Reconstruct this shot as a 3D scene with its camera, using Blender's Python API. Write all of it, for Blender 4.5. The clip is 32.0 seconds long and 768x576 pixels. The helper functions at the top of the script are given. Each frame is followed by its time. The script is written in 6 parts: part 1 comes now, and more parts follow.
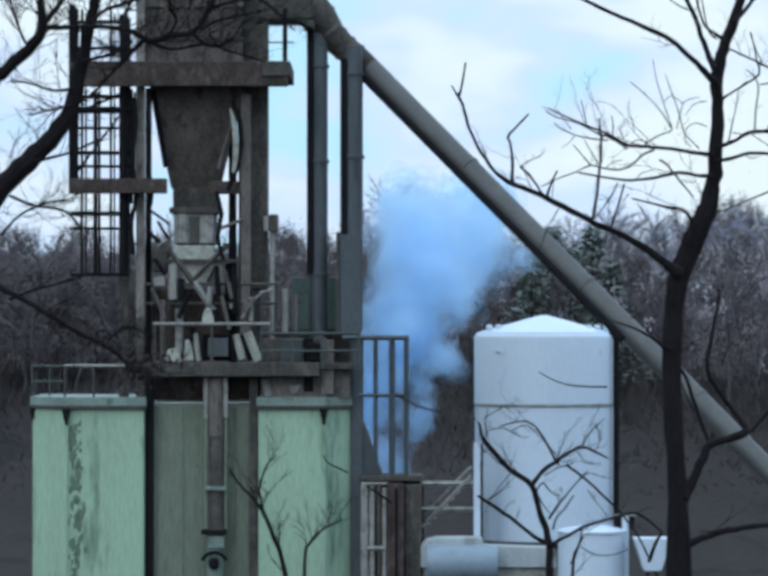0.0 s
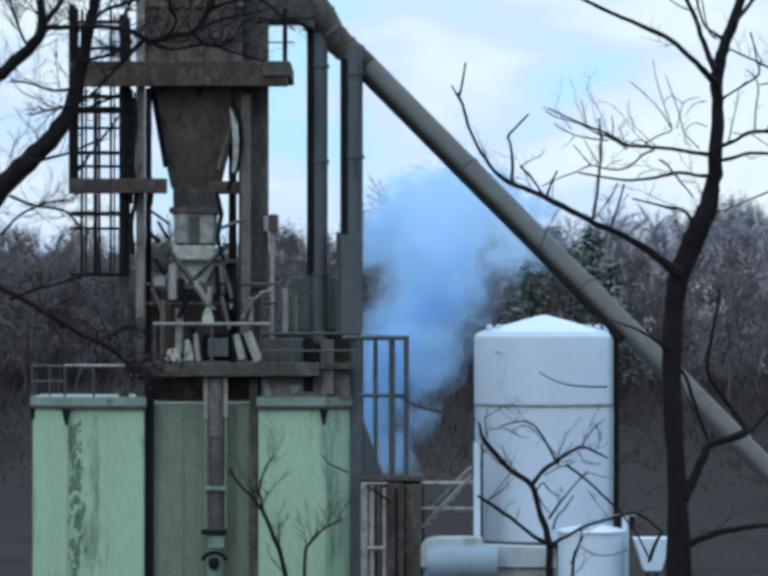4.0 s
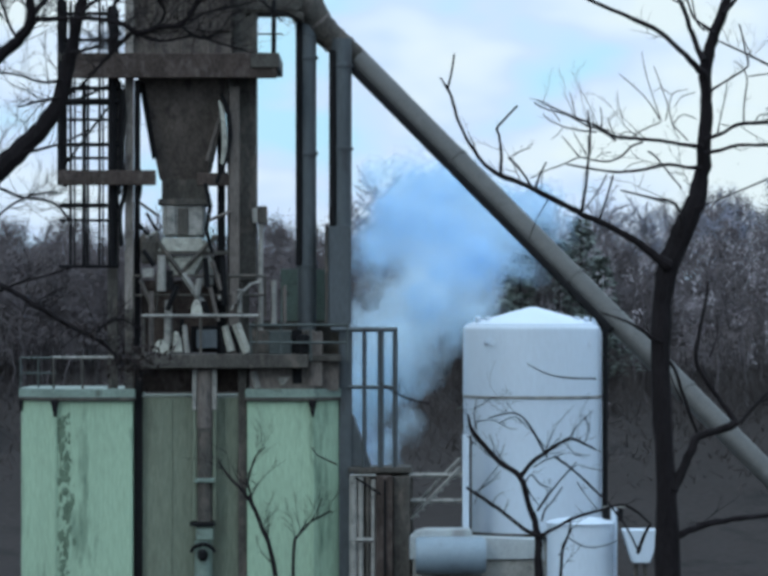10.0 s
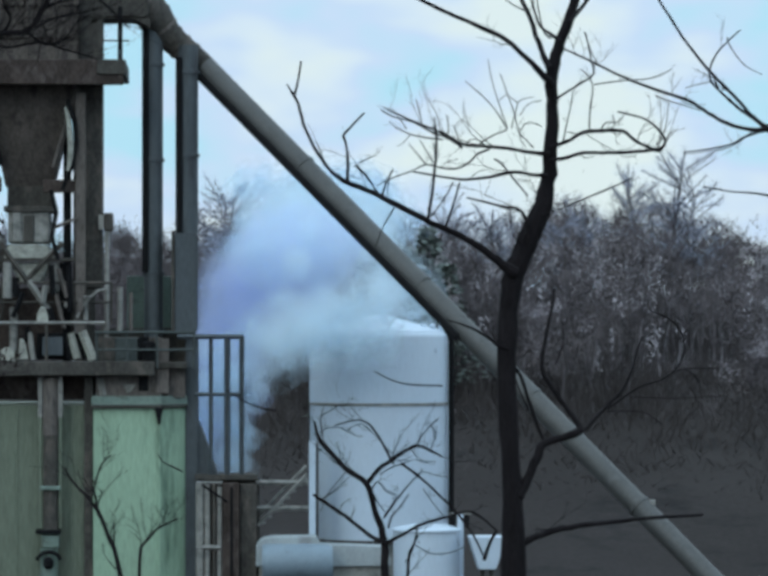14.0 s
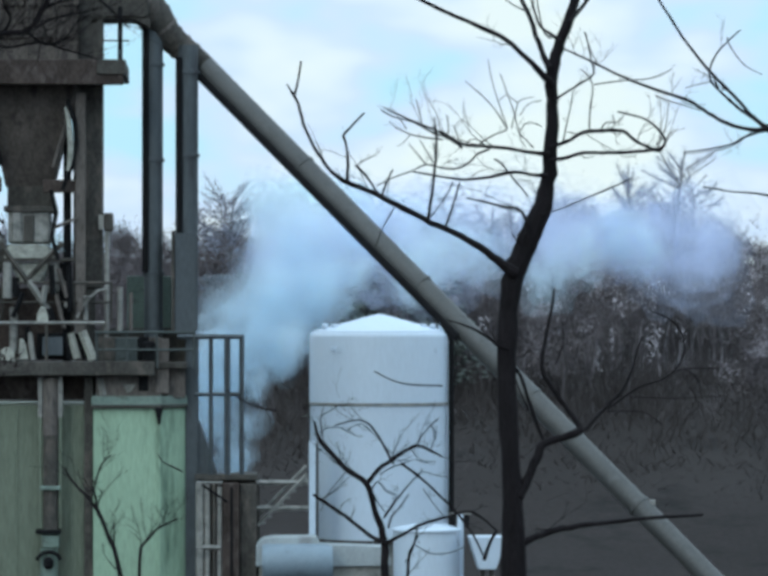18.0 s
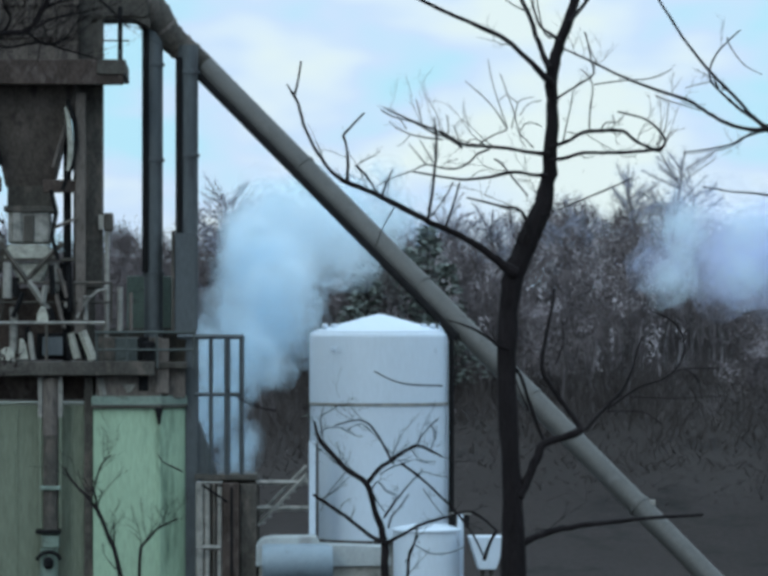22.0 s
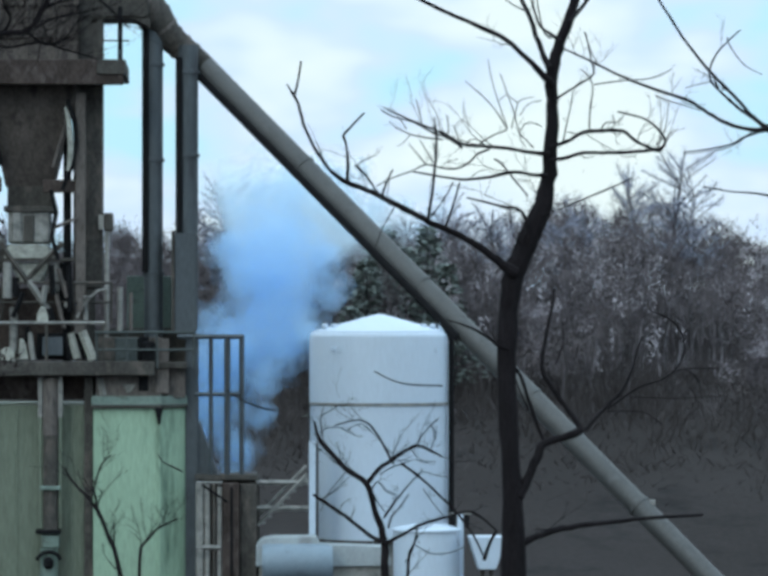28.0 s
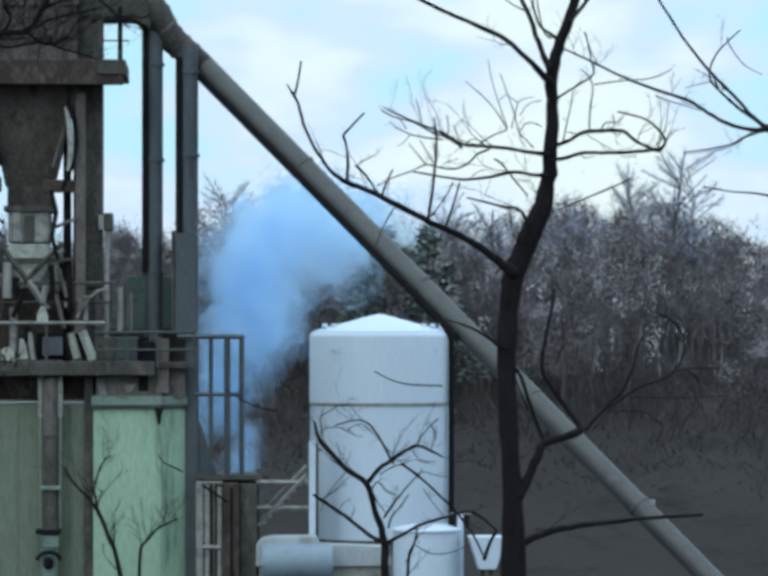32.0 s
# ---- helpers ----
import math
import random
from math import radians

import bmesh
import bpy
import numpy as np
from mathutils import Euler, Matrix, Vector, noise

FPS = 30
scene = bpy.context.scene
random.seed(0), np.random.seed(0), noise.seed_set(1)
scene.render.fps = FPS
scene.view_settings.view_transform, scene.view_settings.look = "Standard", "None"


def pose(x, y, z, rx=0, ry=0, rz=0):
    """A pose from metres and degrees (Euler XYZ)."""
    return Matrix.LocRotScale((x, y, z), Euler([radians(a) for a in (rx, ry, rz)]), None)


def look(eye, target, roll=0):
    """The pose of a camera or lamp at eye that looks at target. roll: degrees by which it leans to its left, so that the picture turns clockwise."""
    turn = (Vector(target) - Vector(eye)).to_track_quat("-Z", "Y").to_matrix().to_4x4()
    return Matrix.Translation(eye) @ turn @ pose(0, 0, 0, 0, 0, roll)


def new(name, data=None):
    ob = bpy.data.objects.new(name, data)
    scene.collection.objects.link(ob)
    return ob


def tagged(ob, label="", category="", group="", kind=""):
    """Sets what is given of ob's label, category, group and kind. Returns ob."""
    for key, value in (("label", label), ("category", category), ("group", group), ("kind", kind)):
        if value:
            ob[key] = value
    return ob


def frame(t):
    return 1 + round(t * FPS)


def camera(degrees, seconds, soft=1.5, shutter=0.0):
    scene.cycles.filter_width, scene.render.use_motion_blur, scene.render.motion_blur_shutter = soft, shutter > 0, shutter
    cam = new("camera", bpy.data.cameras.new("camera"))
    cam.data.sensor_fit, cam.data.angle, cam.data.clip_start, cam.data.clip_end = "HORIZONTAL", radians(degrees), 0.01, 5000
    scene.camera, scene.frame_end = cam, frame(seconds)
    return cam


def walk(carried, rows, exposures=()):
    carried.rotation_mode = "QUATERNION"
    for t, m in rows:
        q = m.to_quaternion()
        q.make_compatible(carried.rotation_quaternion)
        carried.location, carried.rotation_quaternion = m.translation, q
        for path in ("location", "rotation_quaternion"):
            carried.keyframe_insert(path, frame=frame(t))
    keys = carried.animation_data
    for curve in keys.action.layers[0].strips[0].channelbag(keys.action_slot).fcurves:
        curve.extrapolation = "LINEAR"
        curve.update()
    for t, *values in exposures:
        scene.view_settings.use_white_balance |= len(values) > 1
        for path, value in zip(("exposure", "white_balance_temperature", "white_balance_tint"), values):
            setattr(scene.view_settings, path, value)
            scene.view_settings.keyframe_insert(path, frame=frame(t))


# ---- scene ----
cam = camera(12.0, 32.0, soft=3.7)
EYE = (0.0, -91.0, 8.5)
TURNS = [
    (0.0, 0.000, 0.500),
    (3.5, 0.000, 0.500),
    (5.5, 0.000, 0.500),
    (8.0, 0.000, 0.500),
    (8.5, 0.000, 0.500),
    (9.0, -0.082, 0.547),
    (9.5, -0.130, 0.394),
    (10.0, -0.176, 0.371),
    (10.2, -0.275, 0.270),
    (10.4, -0.435, 0.139),
    (10.5, -0.788, 0.077),
    (10.6, -1.292, 0.008),
    (10.7, -1.377, 0.024),
    (10.8, -1.668, 0.031),
    (11.0, -2.059, 0.182),
    (11.2, -2.473, 0.200),
    (11.5, -2.906, 0.288),
    (11.7, -3.095, 0.346),
    (12.0, -3.141, 0.465),
    (12.2, -3.018, 0.500),
    (12.5, -2.906, 0.559),
    (12.7, -2.757, 0.508),
    (13.0, -2.599, 0.476),
    (13.5, -2.599, 0.488),
    (14.0, -2.581, 0.483),
    (14.5, -2.581, 0.483),
    (16.5, -2.581, 0.483),
    (18.0, -2.581, 0.483),
    (20.0, -2.581, 0.483),
    (22.0, -2.581, 0.483),
    (24.0, -2.581, 0.483),
    (25.5, -2.581, 0.483),
    (27.5, -2.581, 0.483),
    (29.0, -2.581, 0.483),
    (31.0, -2.581, 0.483),
    (32.0, -2.581, 0.483),
]
walk(cam, [(t, pose(*EYE, 90 + pitch, 0, yaw)) for t, yaw, pitch in TURNS],
     exposures=[(0.0, 0.05, 5800, 0), (8.5, 0.0, 5800, 0), (13.0, -0.1, 5950, -4), (14.5, -0.14, 5950, -4), (17.0, 0.1, 5950, -4), (19.0, -0.04, 5950, -4), (21.0, -0.02, 5950, -4), (22.0, -0.06, 5950, -4), (25.0, 0.16, 5950, -4), (28.0, 0.08, 5950, -4), (32.0, 0.06, 5950, -4)])
scene.cycles.transparent_max_bounces = 160
scene.cycles.max_bounces, scene.cycles.diffuse_bounces = 9, 5

# ---------------------------------------------------------------- world and sun
world = bpy.data.worlds.new("overcast_sky")
scene.world = world
world.use_nodes = True
wn, wl = world.node_tree.nodes, world.node_tree.links
wn.clear()
w_out = wn.new("ShaderNodeOutputWorld")
w_bg = wn.new("ShaderNodeBackground")
w_sky = wn.new("ShaderNodeTexSky")
w_sky.sky_type = "NISHITA"
w_sky.sun_disc = False
w_sky.sun_elevation = radians(32)
w_sky.sun_rotation = radians(210)
w_co = wn.new("ShaderNodeTexCoord")
w_map = wn.new("ShaderNodeMapping")
w_map.inputs["Scale"].default_value = (1.0, 1.0, 2.2)
w_noise = wn.new("ShaderNodeTexNoise")
w_noise.inputs["Scale"].default_value = 15.0
w_noise.inputs["Detail"].default_value = 3.0
w_noise.inputs["Roughness"].default_value = 0.5
w_ramp = wn.new("ShaderNodeValToRGB")
w_ramp.color_ramp.elements[0].position = 0.36
w_ramp.color_ramp.elements[0].color = (0.58, 0.83, 1.0, 1)
w_ramp.color_ramp.elements[1].position = 0.62
w_ramp.color_ramp.elements[1].color = (0.925, 0.935, 0.95, 1)
w_mid = w_ramp.color_ramp.elements.new(0.48)
w_mid.color = (0.73, 0.80, 1.02, 1)
w_mid2 = w_ramp.color_ramp.elements.new(0.55)
w_mid2.color = (0.85, 0.885, 1.0, 1)
w_mul = wn.new("ShaderNodeMix")
w_mul.data_type = "RGBA"
w_mul.blend_type = "MIX"
w_mul.inputs["Factor"].default_value = 0.93
w_gain = wn.new("ShaderNodeVectorMath")
w_gain.operation = "SCALE"
w_gain.inputs["Scale"].default_value = 0.1
wl.new(w_co.outputs["Generated"], w_map.inputs["Vector"])
wl.new(w_map.outputs["Vector"], w_noise.inputs["Vector"])
wl.new(w_noise.outputs["Fac"], w_ramp.inputs["Fac"])
wl.new(w_sky.outputs["Color"], w_gain.inputs[0])
wl.new(w_gain.outputs["Vector"], w_mul.inputs[6])
wl.new(w_ramp.outputs["Color"], w_mul.inputs[7])
wl.new(w_mul.outputs[2], w_bg.inputs["Color"])
# an overcast sky is brighter overhead than at the horizon
w_sep = wn.new("ShaderNodeSeparateXYZ")
w_up = wn.new("ShaderNodeMapRange")
w_up.inputs["From Min"].default_value = 0.12
w_up.inputs["From Max"].default_value = 0.9
w_up.inputs["To Min"].default_value = 1.0
w_up.inputs["To Max"].default_value = 2.2
wl.new(w_co.outputs["Generated"], w_sep.inputs[0])
wl.new(w_sep.outputs["Z"], w_up.inputs["Value"])
wl.new(w_up.outputs["Result"], w_bg.inputs["Strength"])
wl.new(w_bg.outputs["Background"], w_out.inputs["Surface"])

sun = new("sun", bpy.data.lights.new("sun", "SUN"))
sun.data.energy = 0.5
sun.data.angle = radians(14)
sun.data.color = (1.0, 0.95, 0.88)
sun.matrix_world = look((-40, -70, 45), (0, 0, 0))


# ---------------------------------------------------------------- materials
def material(name, base, rough=0.7, metal=0.0, spread=0.25, scale=2.0, stain=None, stain_at=0.62, streak=1.0, bump=0.15, fine=18.0, island=0.0, spec=0.5):
    """A worn surface: base colour with broad and fine variation, stains of a second colour, fine relief."""
    m = bpy.data.materials.new(name)
    m.use_nodes = True
    n, l = m.node_tree.nodes, m.node_tree.links
    b = n["Principled BSDF"]
    b.inputs["Roughness"].default_value = rough
    b.inputs["Metallic"].default_value = metal
    b.inputs["Specular IOR Level"].default_value = spec
    co = n.new("ShaderNodeTexCoord")
    mp = n.new("ShaderNodeMapping")
    mp.inputs["Scale"].default_value = (1, 1, 1 / streak)
    l.new(co.outputs["Object"], mp.inputs["Vector"])
    big = n.new("ShaderNodeTexNoise")
    big.inputs["Scale"].default_value = scale
    big.inputs["Detail"].default_value = 6
    small = n.new("ShaderNodeTexNoise")
    small.inputs["Scale"].default_value = fine
    small.inputs["Detail"].default_value = 4
    for t in (big, small):
        l.new(mp.outputs["Vector"], t.inputs["Vector"])
    add = n.new("ShaderNodeMath")
    add.operation = "ADD"
    l.new(big.outputs["Fac"], add.inputs[0])
    l.new(small.outputs["Fac"], add.inputs[1])
    last = add.outputs[0]
    if island:
        geo = n.new("ShaderNodeNewGeometry")
        mad = n.new("ShaderNodeMath")
        mad.operation = "MULTIPLY_ADD"
        mad.inputs[1].default_value = island
        l.new(geo.outputs["Random Per Island"], mad.inputs[0])
        l.new(last, mad.inputs[2])
        last = mad.outputs[0]
    rng = n.new("ShaderNodeMapRange")
    rng.inputs["From Min"].default_value = 0.7
    rng.inputs["From Max"].default_value = 1.3 + island
    rng.inputs["To Min"].default_value = 1 - spread
    rng.inputs["To Max"].default_value = 1 + spread
    l.new(last, rng.inputs["Value"])
    mul = n.new("ShaderNodeVectorMath")
    mul.operation = "SCALE"
    mul.inputs[0].default_value = base
    l.new(rng.outputs["Result"], mul.inputs["Scale"])
    colour = mul.outputs["Vector"]
    if stain:
        sn = n.new("ShaderNodeTexNoise")
        sn.inputs["Scale"].default_value = scale * 1.7
        sn.inputs["Detail"].default_value = 8
        sn.inputs["Roughness"].default_value = 0.65
        l.new(mp.outputs["Vector"], sn.inputs["Vector"])
        sr = n.new("ShaderNodeMapRange")
        sr.inputs["From Min"].default_value = stain_at - 0.05
        sr.inputs["From Max"].default_value = stain_at + 0.09
        l.new(sn.outputs["Fac"], sr.inputs["Value"])
        mx = n.new("ShaderNodeMix")
        mx.data_type = "RGBA"
        l.new(sr.outputs["Result"], mx.inputs["Factor"])
        l.new(colour, mx.inputs[6])
        mx.inputs[7].default_value = (*stain, 1)
        colour = mx.outputs[2]
    l.new(colour, b.inputs["Base Color"])
    bp = n.new("ShaderNodeBump")
    bp.inputs["Strength"].default_value = bump
    bp.inputs["Distance"].default_value = 0.03
    l.new(small.outputs["Fac"], bp.inputs["Height"])
    l.new(bp.outputs["Normal"], b.inputs["Normal"])
    return m


def smoke_material(name, tone, cover, scale):
    """Thin smoke: mostly clear, uneven, scattering light to both sides."""
    m = bpy.data.materials.new(name)
    m.use_nodes = True
    n, l = m.node_tree.nodes, m.node_tree.links
    n.clear()
    out = n.new("ShaderNodeOutputMaterial")
    clear = n.new("ShaderNodeBsdfTransparent")
    dif = n.new("ShaderNodeBsdfDiffuse")
    tra = n.new("ShaderNodeBsdfTranslucent")
    for s in (dif, tra):
        s.inputs["Color"].default_value = (*tone, 1)
    both = n.new("ShaderNodeMixShader")
    both.inputs["Fac"].default_value = 0.5
    l.new(dif.outputs[0], both.inputs[1])
    l.new(tra.outputs[0], both.inputs[2])
    co = n.new("ShaderNodeTexCoord")
    tex = n.new("ShaderNodeTexNoise")
    tex.inputs["Scale"].default_value = scale
    tex.inputs["Detail"].default_value = 2.5
    l.new(co.outputs["Object"], tex.inputs["Vector"])
    rng = n.new("ShaderNodeMapRange")
    rng.inputs["From Min"].default_value = 0.36
    rng.inputs["From Max"].default_value = 0.68
    rng.inputs["To Min"].default_value = 0.012
    rng.inputs["To Max"].default_value = cover
    l.new(tex.outputs["Fac"], rng.inputs["Value"])
    mix = n.new("ShaderNodeMixShader")
    l.new(rng.outputs["Result"], mix.inputs["Fac"])
    l.new(clear.outputs[0], mix.inputs[1])
    l.new(both.outputs[0], mix.inputs[2])
    l.new(mix.outputs[0], out.inputs["Surface"])
    return m


GREEN = material("faded_green_paint", (0.275, 0.378, 0.272), 0.65, 0, 0.2, 0.7, (0.09, 0.14, 0.10), 0.63, 5.0, 0.1, spec=0.25)
# greyer green than GREEN, darkened to hold the middle bin's shade
GREEN_DULL = material("shaded_grey_green_paint", (0.155, 0.178, 0.134), 0.7, 0, 0.25, 0.7, (0.11, 0.12, 0.09), 0.6, 5.0, 0.1, spec=0.2)
GREEN_CAP = material("grey_green_cap_metal", (0.17, 0.22, 0.19), 0.55, 0.1, 0.25, 1.5, (0.06, 0.06, 0.05), 0.62, spec=0.2)
WHITE = material("weathered_white_paint", (0.49, 0.56, 0.645), 0.45, 0, 0.06, 0.6, (0.42, 0.45, 0.48), 0.68, 4.0, 0.04)
STEEL = material("dusty_dark_steel", (0.06, 0.056, 0.05), 0.7, 0.05, 0.45, 2.2, (0.11, 0.095, 0.082), 0.57, 2.0, spec=0.15)
STEEL_BLUE = material("blue_grey_galvanised_duct", (0.078, 0.088, 0.096), 0.55, 0.3, 0.22, 1.2, (0.05, 0.05, 0.055), 0.64, 4.0, spec=0.25)
DUCT = material("galvanised_duct_metal", (0.08, 0.08, 0.078), 0.55, 0.3, 0.2, 1.4, (0.10, 0.10, 0.10), 0.63, 1.0, spec=0.3)
RAIL = material("dull_green_grey_rail_paint", (0.065, 0.075, 0.073), 0.6, 0.2, 0.25, 3.0, spec=0.2)
PALE = material("pale_grey_dusty_metal", (0.245, 0.24, 0.222), 0.6, 0.1, 0.3, 2.0, (0.13, 0.13, 0.125), 0.56, spec=0.2)
CHALK = material("white_dusted_metal", (0.33, 0.33, 0.29), 0.8, 0, 0.35, 3.0, (0.15, 0.15, 0.14), 0.58, spec=0.2)
DUSTY = material("dusty_brown_column_paint", (0.122, 0.107, 0.097), 0.7, 0.1, 0.35, 2.0, (0.04, 0.04, 0.04), 0.58, 3.0, spec=0.15)
RUST = material("rust_brown_plate", (0.052, 0.041, 0.036), 0.8, 0.1, 0.5, 2.4, (0.095, 0.078, 0.072), 0.56, 2.0, spec=0.12)
BIN_GREY = material("dusty_grey_brown_plate", (0.094, 0.081, 0.072), 0.8, 0.1, 0.4, 1.8, (0.05, 0.043, 0.041), 0.56, 2.0, spec=0.12)
PALE_BROWN = material("pale_grey_brown_column", (0.18, 0.165, 0.15), 0.8, 0, 0.4, 2.5, (0.07, 0.064, 0.06), 0.56, 3.0, spec=0.1)
DEAD_LEAVES = material("dark_dead_leaves", (0.026, 0.021, 0.02), 0.9, 0, 0.4, 6.0, None, 0.6, 1.0, 0.0, 20.0, 0.4, spec=0.05)
FADED = material("faded_white_sheet", (0.33, 0.36, 0.37), 0.6, 0, 0.15, 1.0, (0.22, 0.23, 0.23), 0.6, 2.0, 0.05)
PALE_BLUE = material("pale_blue_grey_paint", (0.19, 0.24, 0.285), 0.55, 0.05, 0.15, 1.0, (0.12, 0.14, 0.16), 0.62, 1.0, 0.05)
# near-black, also given to strips that stand in for shaded edges and gaps
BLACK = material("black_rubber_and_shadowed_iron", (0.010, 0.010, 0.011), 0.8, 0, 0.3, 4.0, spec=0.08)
BARK = material("dark_wet_bark", (0.012, 0.010, 0.011), 0.9, 0, 0.4, 6.0, (0.03, 0.027, 0.027), 0.68, 3.0, 0.5, 40, spec=0.1)
GROUND = material("leaf_litter_and_dirt", (0.038, 0.0345, 0.0335), 0.95, 0, 0.16, 0.12, (0.021, 0.0205, 0.021), 0.6, 1.0, 0.4, 5.0, spec=0.0)
TRUNKS = material("grey_tree_trunks", (0.085, 0.077, 0.081), 0.9, 0, 0.5, 0.6, None, 0.6, 2.0, 0.2, 8.0, 0.9, spec=0.05)
TWIGS = material("grey_brown_twigs", (0.09, 0.079, 0.083), 0.95, 0, 0.2, 0.2, None, 0.6, 1.0, 0.0, 4.0, 0.4, spec=0.05)
LEAVES = material("withered_brown_leaves", (0.088, 0.076, 0.077), 0.9, 0, 0.35, 0.2, None, 0.6, 1.0, 0.0, 4.0, 0.12, spec=0.1)
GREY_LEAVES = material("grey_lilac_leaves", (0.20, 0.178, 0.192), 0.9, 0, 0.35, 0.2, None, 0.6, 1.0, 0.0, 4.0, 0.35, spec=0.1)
BRUSH = material("dark_brush", (0.055, 0.049, 0.048), 0.95, 0, 0.3, 0.3, None, 0.6, 1.0, 0.0, 4.0, 0.5, spec=0.0)
PALE_BARK = material("pale_grey_bark", (0.19, 0.175, 0.185), 0.9, 0, 0.5, 0.9, (0.09, 0.08, 0.085), 0.5, 1.0, 0.0, 6.0, 0.6, spec=0.05)
BEECH = material("pale_withered_leaves", (0.30, 0.275, 0.295), 0.8, 0, 0.5, 0.5, None, 0.6, 1.0, 0.0, 6.0, 0.8, spec=0.2)
# distance haze is put into the twigs' pale blue colour
PALE_TWIGS = material("hazed_pale_blue_twigs", (0.27, 0.285, 0.36), 0.95, 0, 0.3, 0.2, None, 0.6, 1.0, 0.0, 4.0, 0.4)
CONIFER = material("dark_green_needles", (0.14, 0.165, 0.15), 0.9, 0, 0.25, 0.4, None, 0.6, 1.0, 0.0, 4.0, 0.6)
SMOKE = smoke_material("blue_white_smoke", (0.58, 0.79, 1.0), 0.165, 1.3)
SMOKE_RIM = smoke_material("blue_white_smoke_rim", (0.58, 0.79, 1.0), 0.075, 1.6)
PALE_SMOKE = smoke_material("pale_white_steam", (0.80, 0.92, 1.0), 0.175, 1.3)
PALE_RIM = smoke_material("pale_white_steam_rim", (0.80, 0.92, 1.0), 0.075, 1.6)
THIN_SMOKE = smoke_material("thin_lilac_smoke", (0.72, 0.79, 1.0), 0.1, 0.9)
THIN_RIM = smoke_material("thin_lilac_smoke_rim", (0.72, 0.79, 1.0), 0.043, 1.1)


# ---------------------------------------------------------------- mesh helpers
def finish(name, bm, mat, parent=None, smooth=False):
    me = bpy.data.meshes.new(name)
    bmesh.ops.recalc_face_normals(bm, faces=bm.faces)
    bm.to_mesh(me)
    bm.free()
    me.materials.append(mat)
    if smooth:
        for p in me.polygons:
            p.use_smooth = True
        me.set_sharp_from_angle(angle=radians(38))
    ob = new(name, me)
    if parent:
        ob.parent = parent
    return ob


def part(name, bm, mat, parent, label="", smooth=False):
    ob = finish(name, bm, mat, parent, smooth)
    return tagged(ob, label) if label else ob


def thing(name, label, category, group=""):
    return tagged(new(name), label, category, group)


def box(x0, x1, y0, y1, z0, z1, bevel=0.012, bm=None):
    own = bmesh.new()
    c = [(x, y, z) for x in (x0, x1) for y in (y0, y1) for z in (z0, z1)]
    v = [own.verts.new(p) for p in c]
    for f in ((0, 1, 3, 2), (4, 6, 7, 5), (0, 4, 5, 1), (2, 3, 7, 6), (0, 2, 6, 4), (1, 5, 7, 3)):
        own.faces.new([v[i] for i in f])
    if bevel:
        bmesh.ops.bevel(own, geom=own.edges[:], offset=bevel, segments=1, affect="EDGES")
    if bm is None:
        return own
    me = bpy.data.meshes.new("tmp")
    own.to_mesh(me)
    own.free()
    bm.from_mesh(me)
    bpy.data.meshes.remove(me)
    return bm


def rings(bm, path, n=10, cap=True, spin=0.0):
    """A tube along path: rows of (x, y, z, radius)."""
    pts = [Vector(p[:3]) for p in path]
    rows = []
    side = None
    for i, p in enumerate(pts):
        a = pts[max(0, i - 1)]
        b = pts[min(len(pts) - 1, i + 1)]
        d = (b - a).normalized()
        if side is None:
            side = d.orthogonal().normalized()
        else:
            side = (side - d * side.dot(d))
            side = side.normalized() if side.length > 1e-6 else d.orthogonal().normalized()
        up = d.cross(side)
        r = path[i][3]
        rows.append([bm.verts.new(p + (side * math.cos(spin + 2 * math.pi * k / n) + up * math.sin(spin + 2 * math.pi * k / n)) * r) for k in range(n)])
    for a, b in zip(rows, rows[1:]):
        for k in range(n):
            bm.faces.new((a[k], a[(k + 1) % n], b[(k + 1) % n], b[k]))
    if cap:
        bm.faces.new(rows[0][::-1])
        bm.faces.new(rows[-1])
    return bm


def pipe(p0, p1, r, n=12, r1=None):
    return rings(bmesh.new(), [(*p0, r), (*p1, r if r1 is None else r1)], n)


def lathe(cx, cy, profile, n=40, bm=None):
    """A turned body on a vertical axis; profile: rows of (radius, z)."""
    bm = bm or bmesh.new()
    rows = []
    for r, z in profile:
        rows.append([bm.verts.new((cx + r * math.cos(2 * math.pi * k / n), cy + r * math.sin(2 * math.pi * k / n), z)) for k in range(n)])
    for a, b in zip(rows, rows[1:]):
        for k in range(n):
            bm.faces.new((a[k], a[(k + 1) % n], b[(k + 1) % n], b[k]))
    bm.faces.new(rows[0][::-1])
    bm.faces.new(rows[-1])
    return bm


def prism(outline, y0, y1, bevel=0.0):
    """A plate with an (x, z) outline between two depths."""
    bm = bmesh.new()
    a = [bm.verts.new((x, y0, z)) for x, z in outline]
    b = [bm.verts.new((x, y1, z)) for x, z in outline]
    n = len(outline)
    bm.faces.new(a)
    bm.faces.new(b[::-1])
    for k in range(n):
        bm.faces.new((a[k], b[k], b[(k + 1) % n], a[(k + 1) % n]))
    if bevel:
        bmesh.ops.bevel(bm, geom=bm.edges[:], offset=bevel, segments=1, affect="EDGES")
    return bm


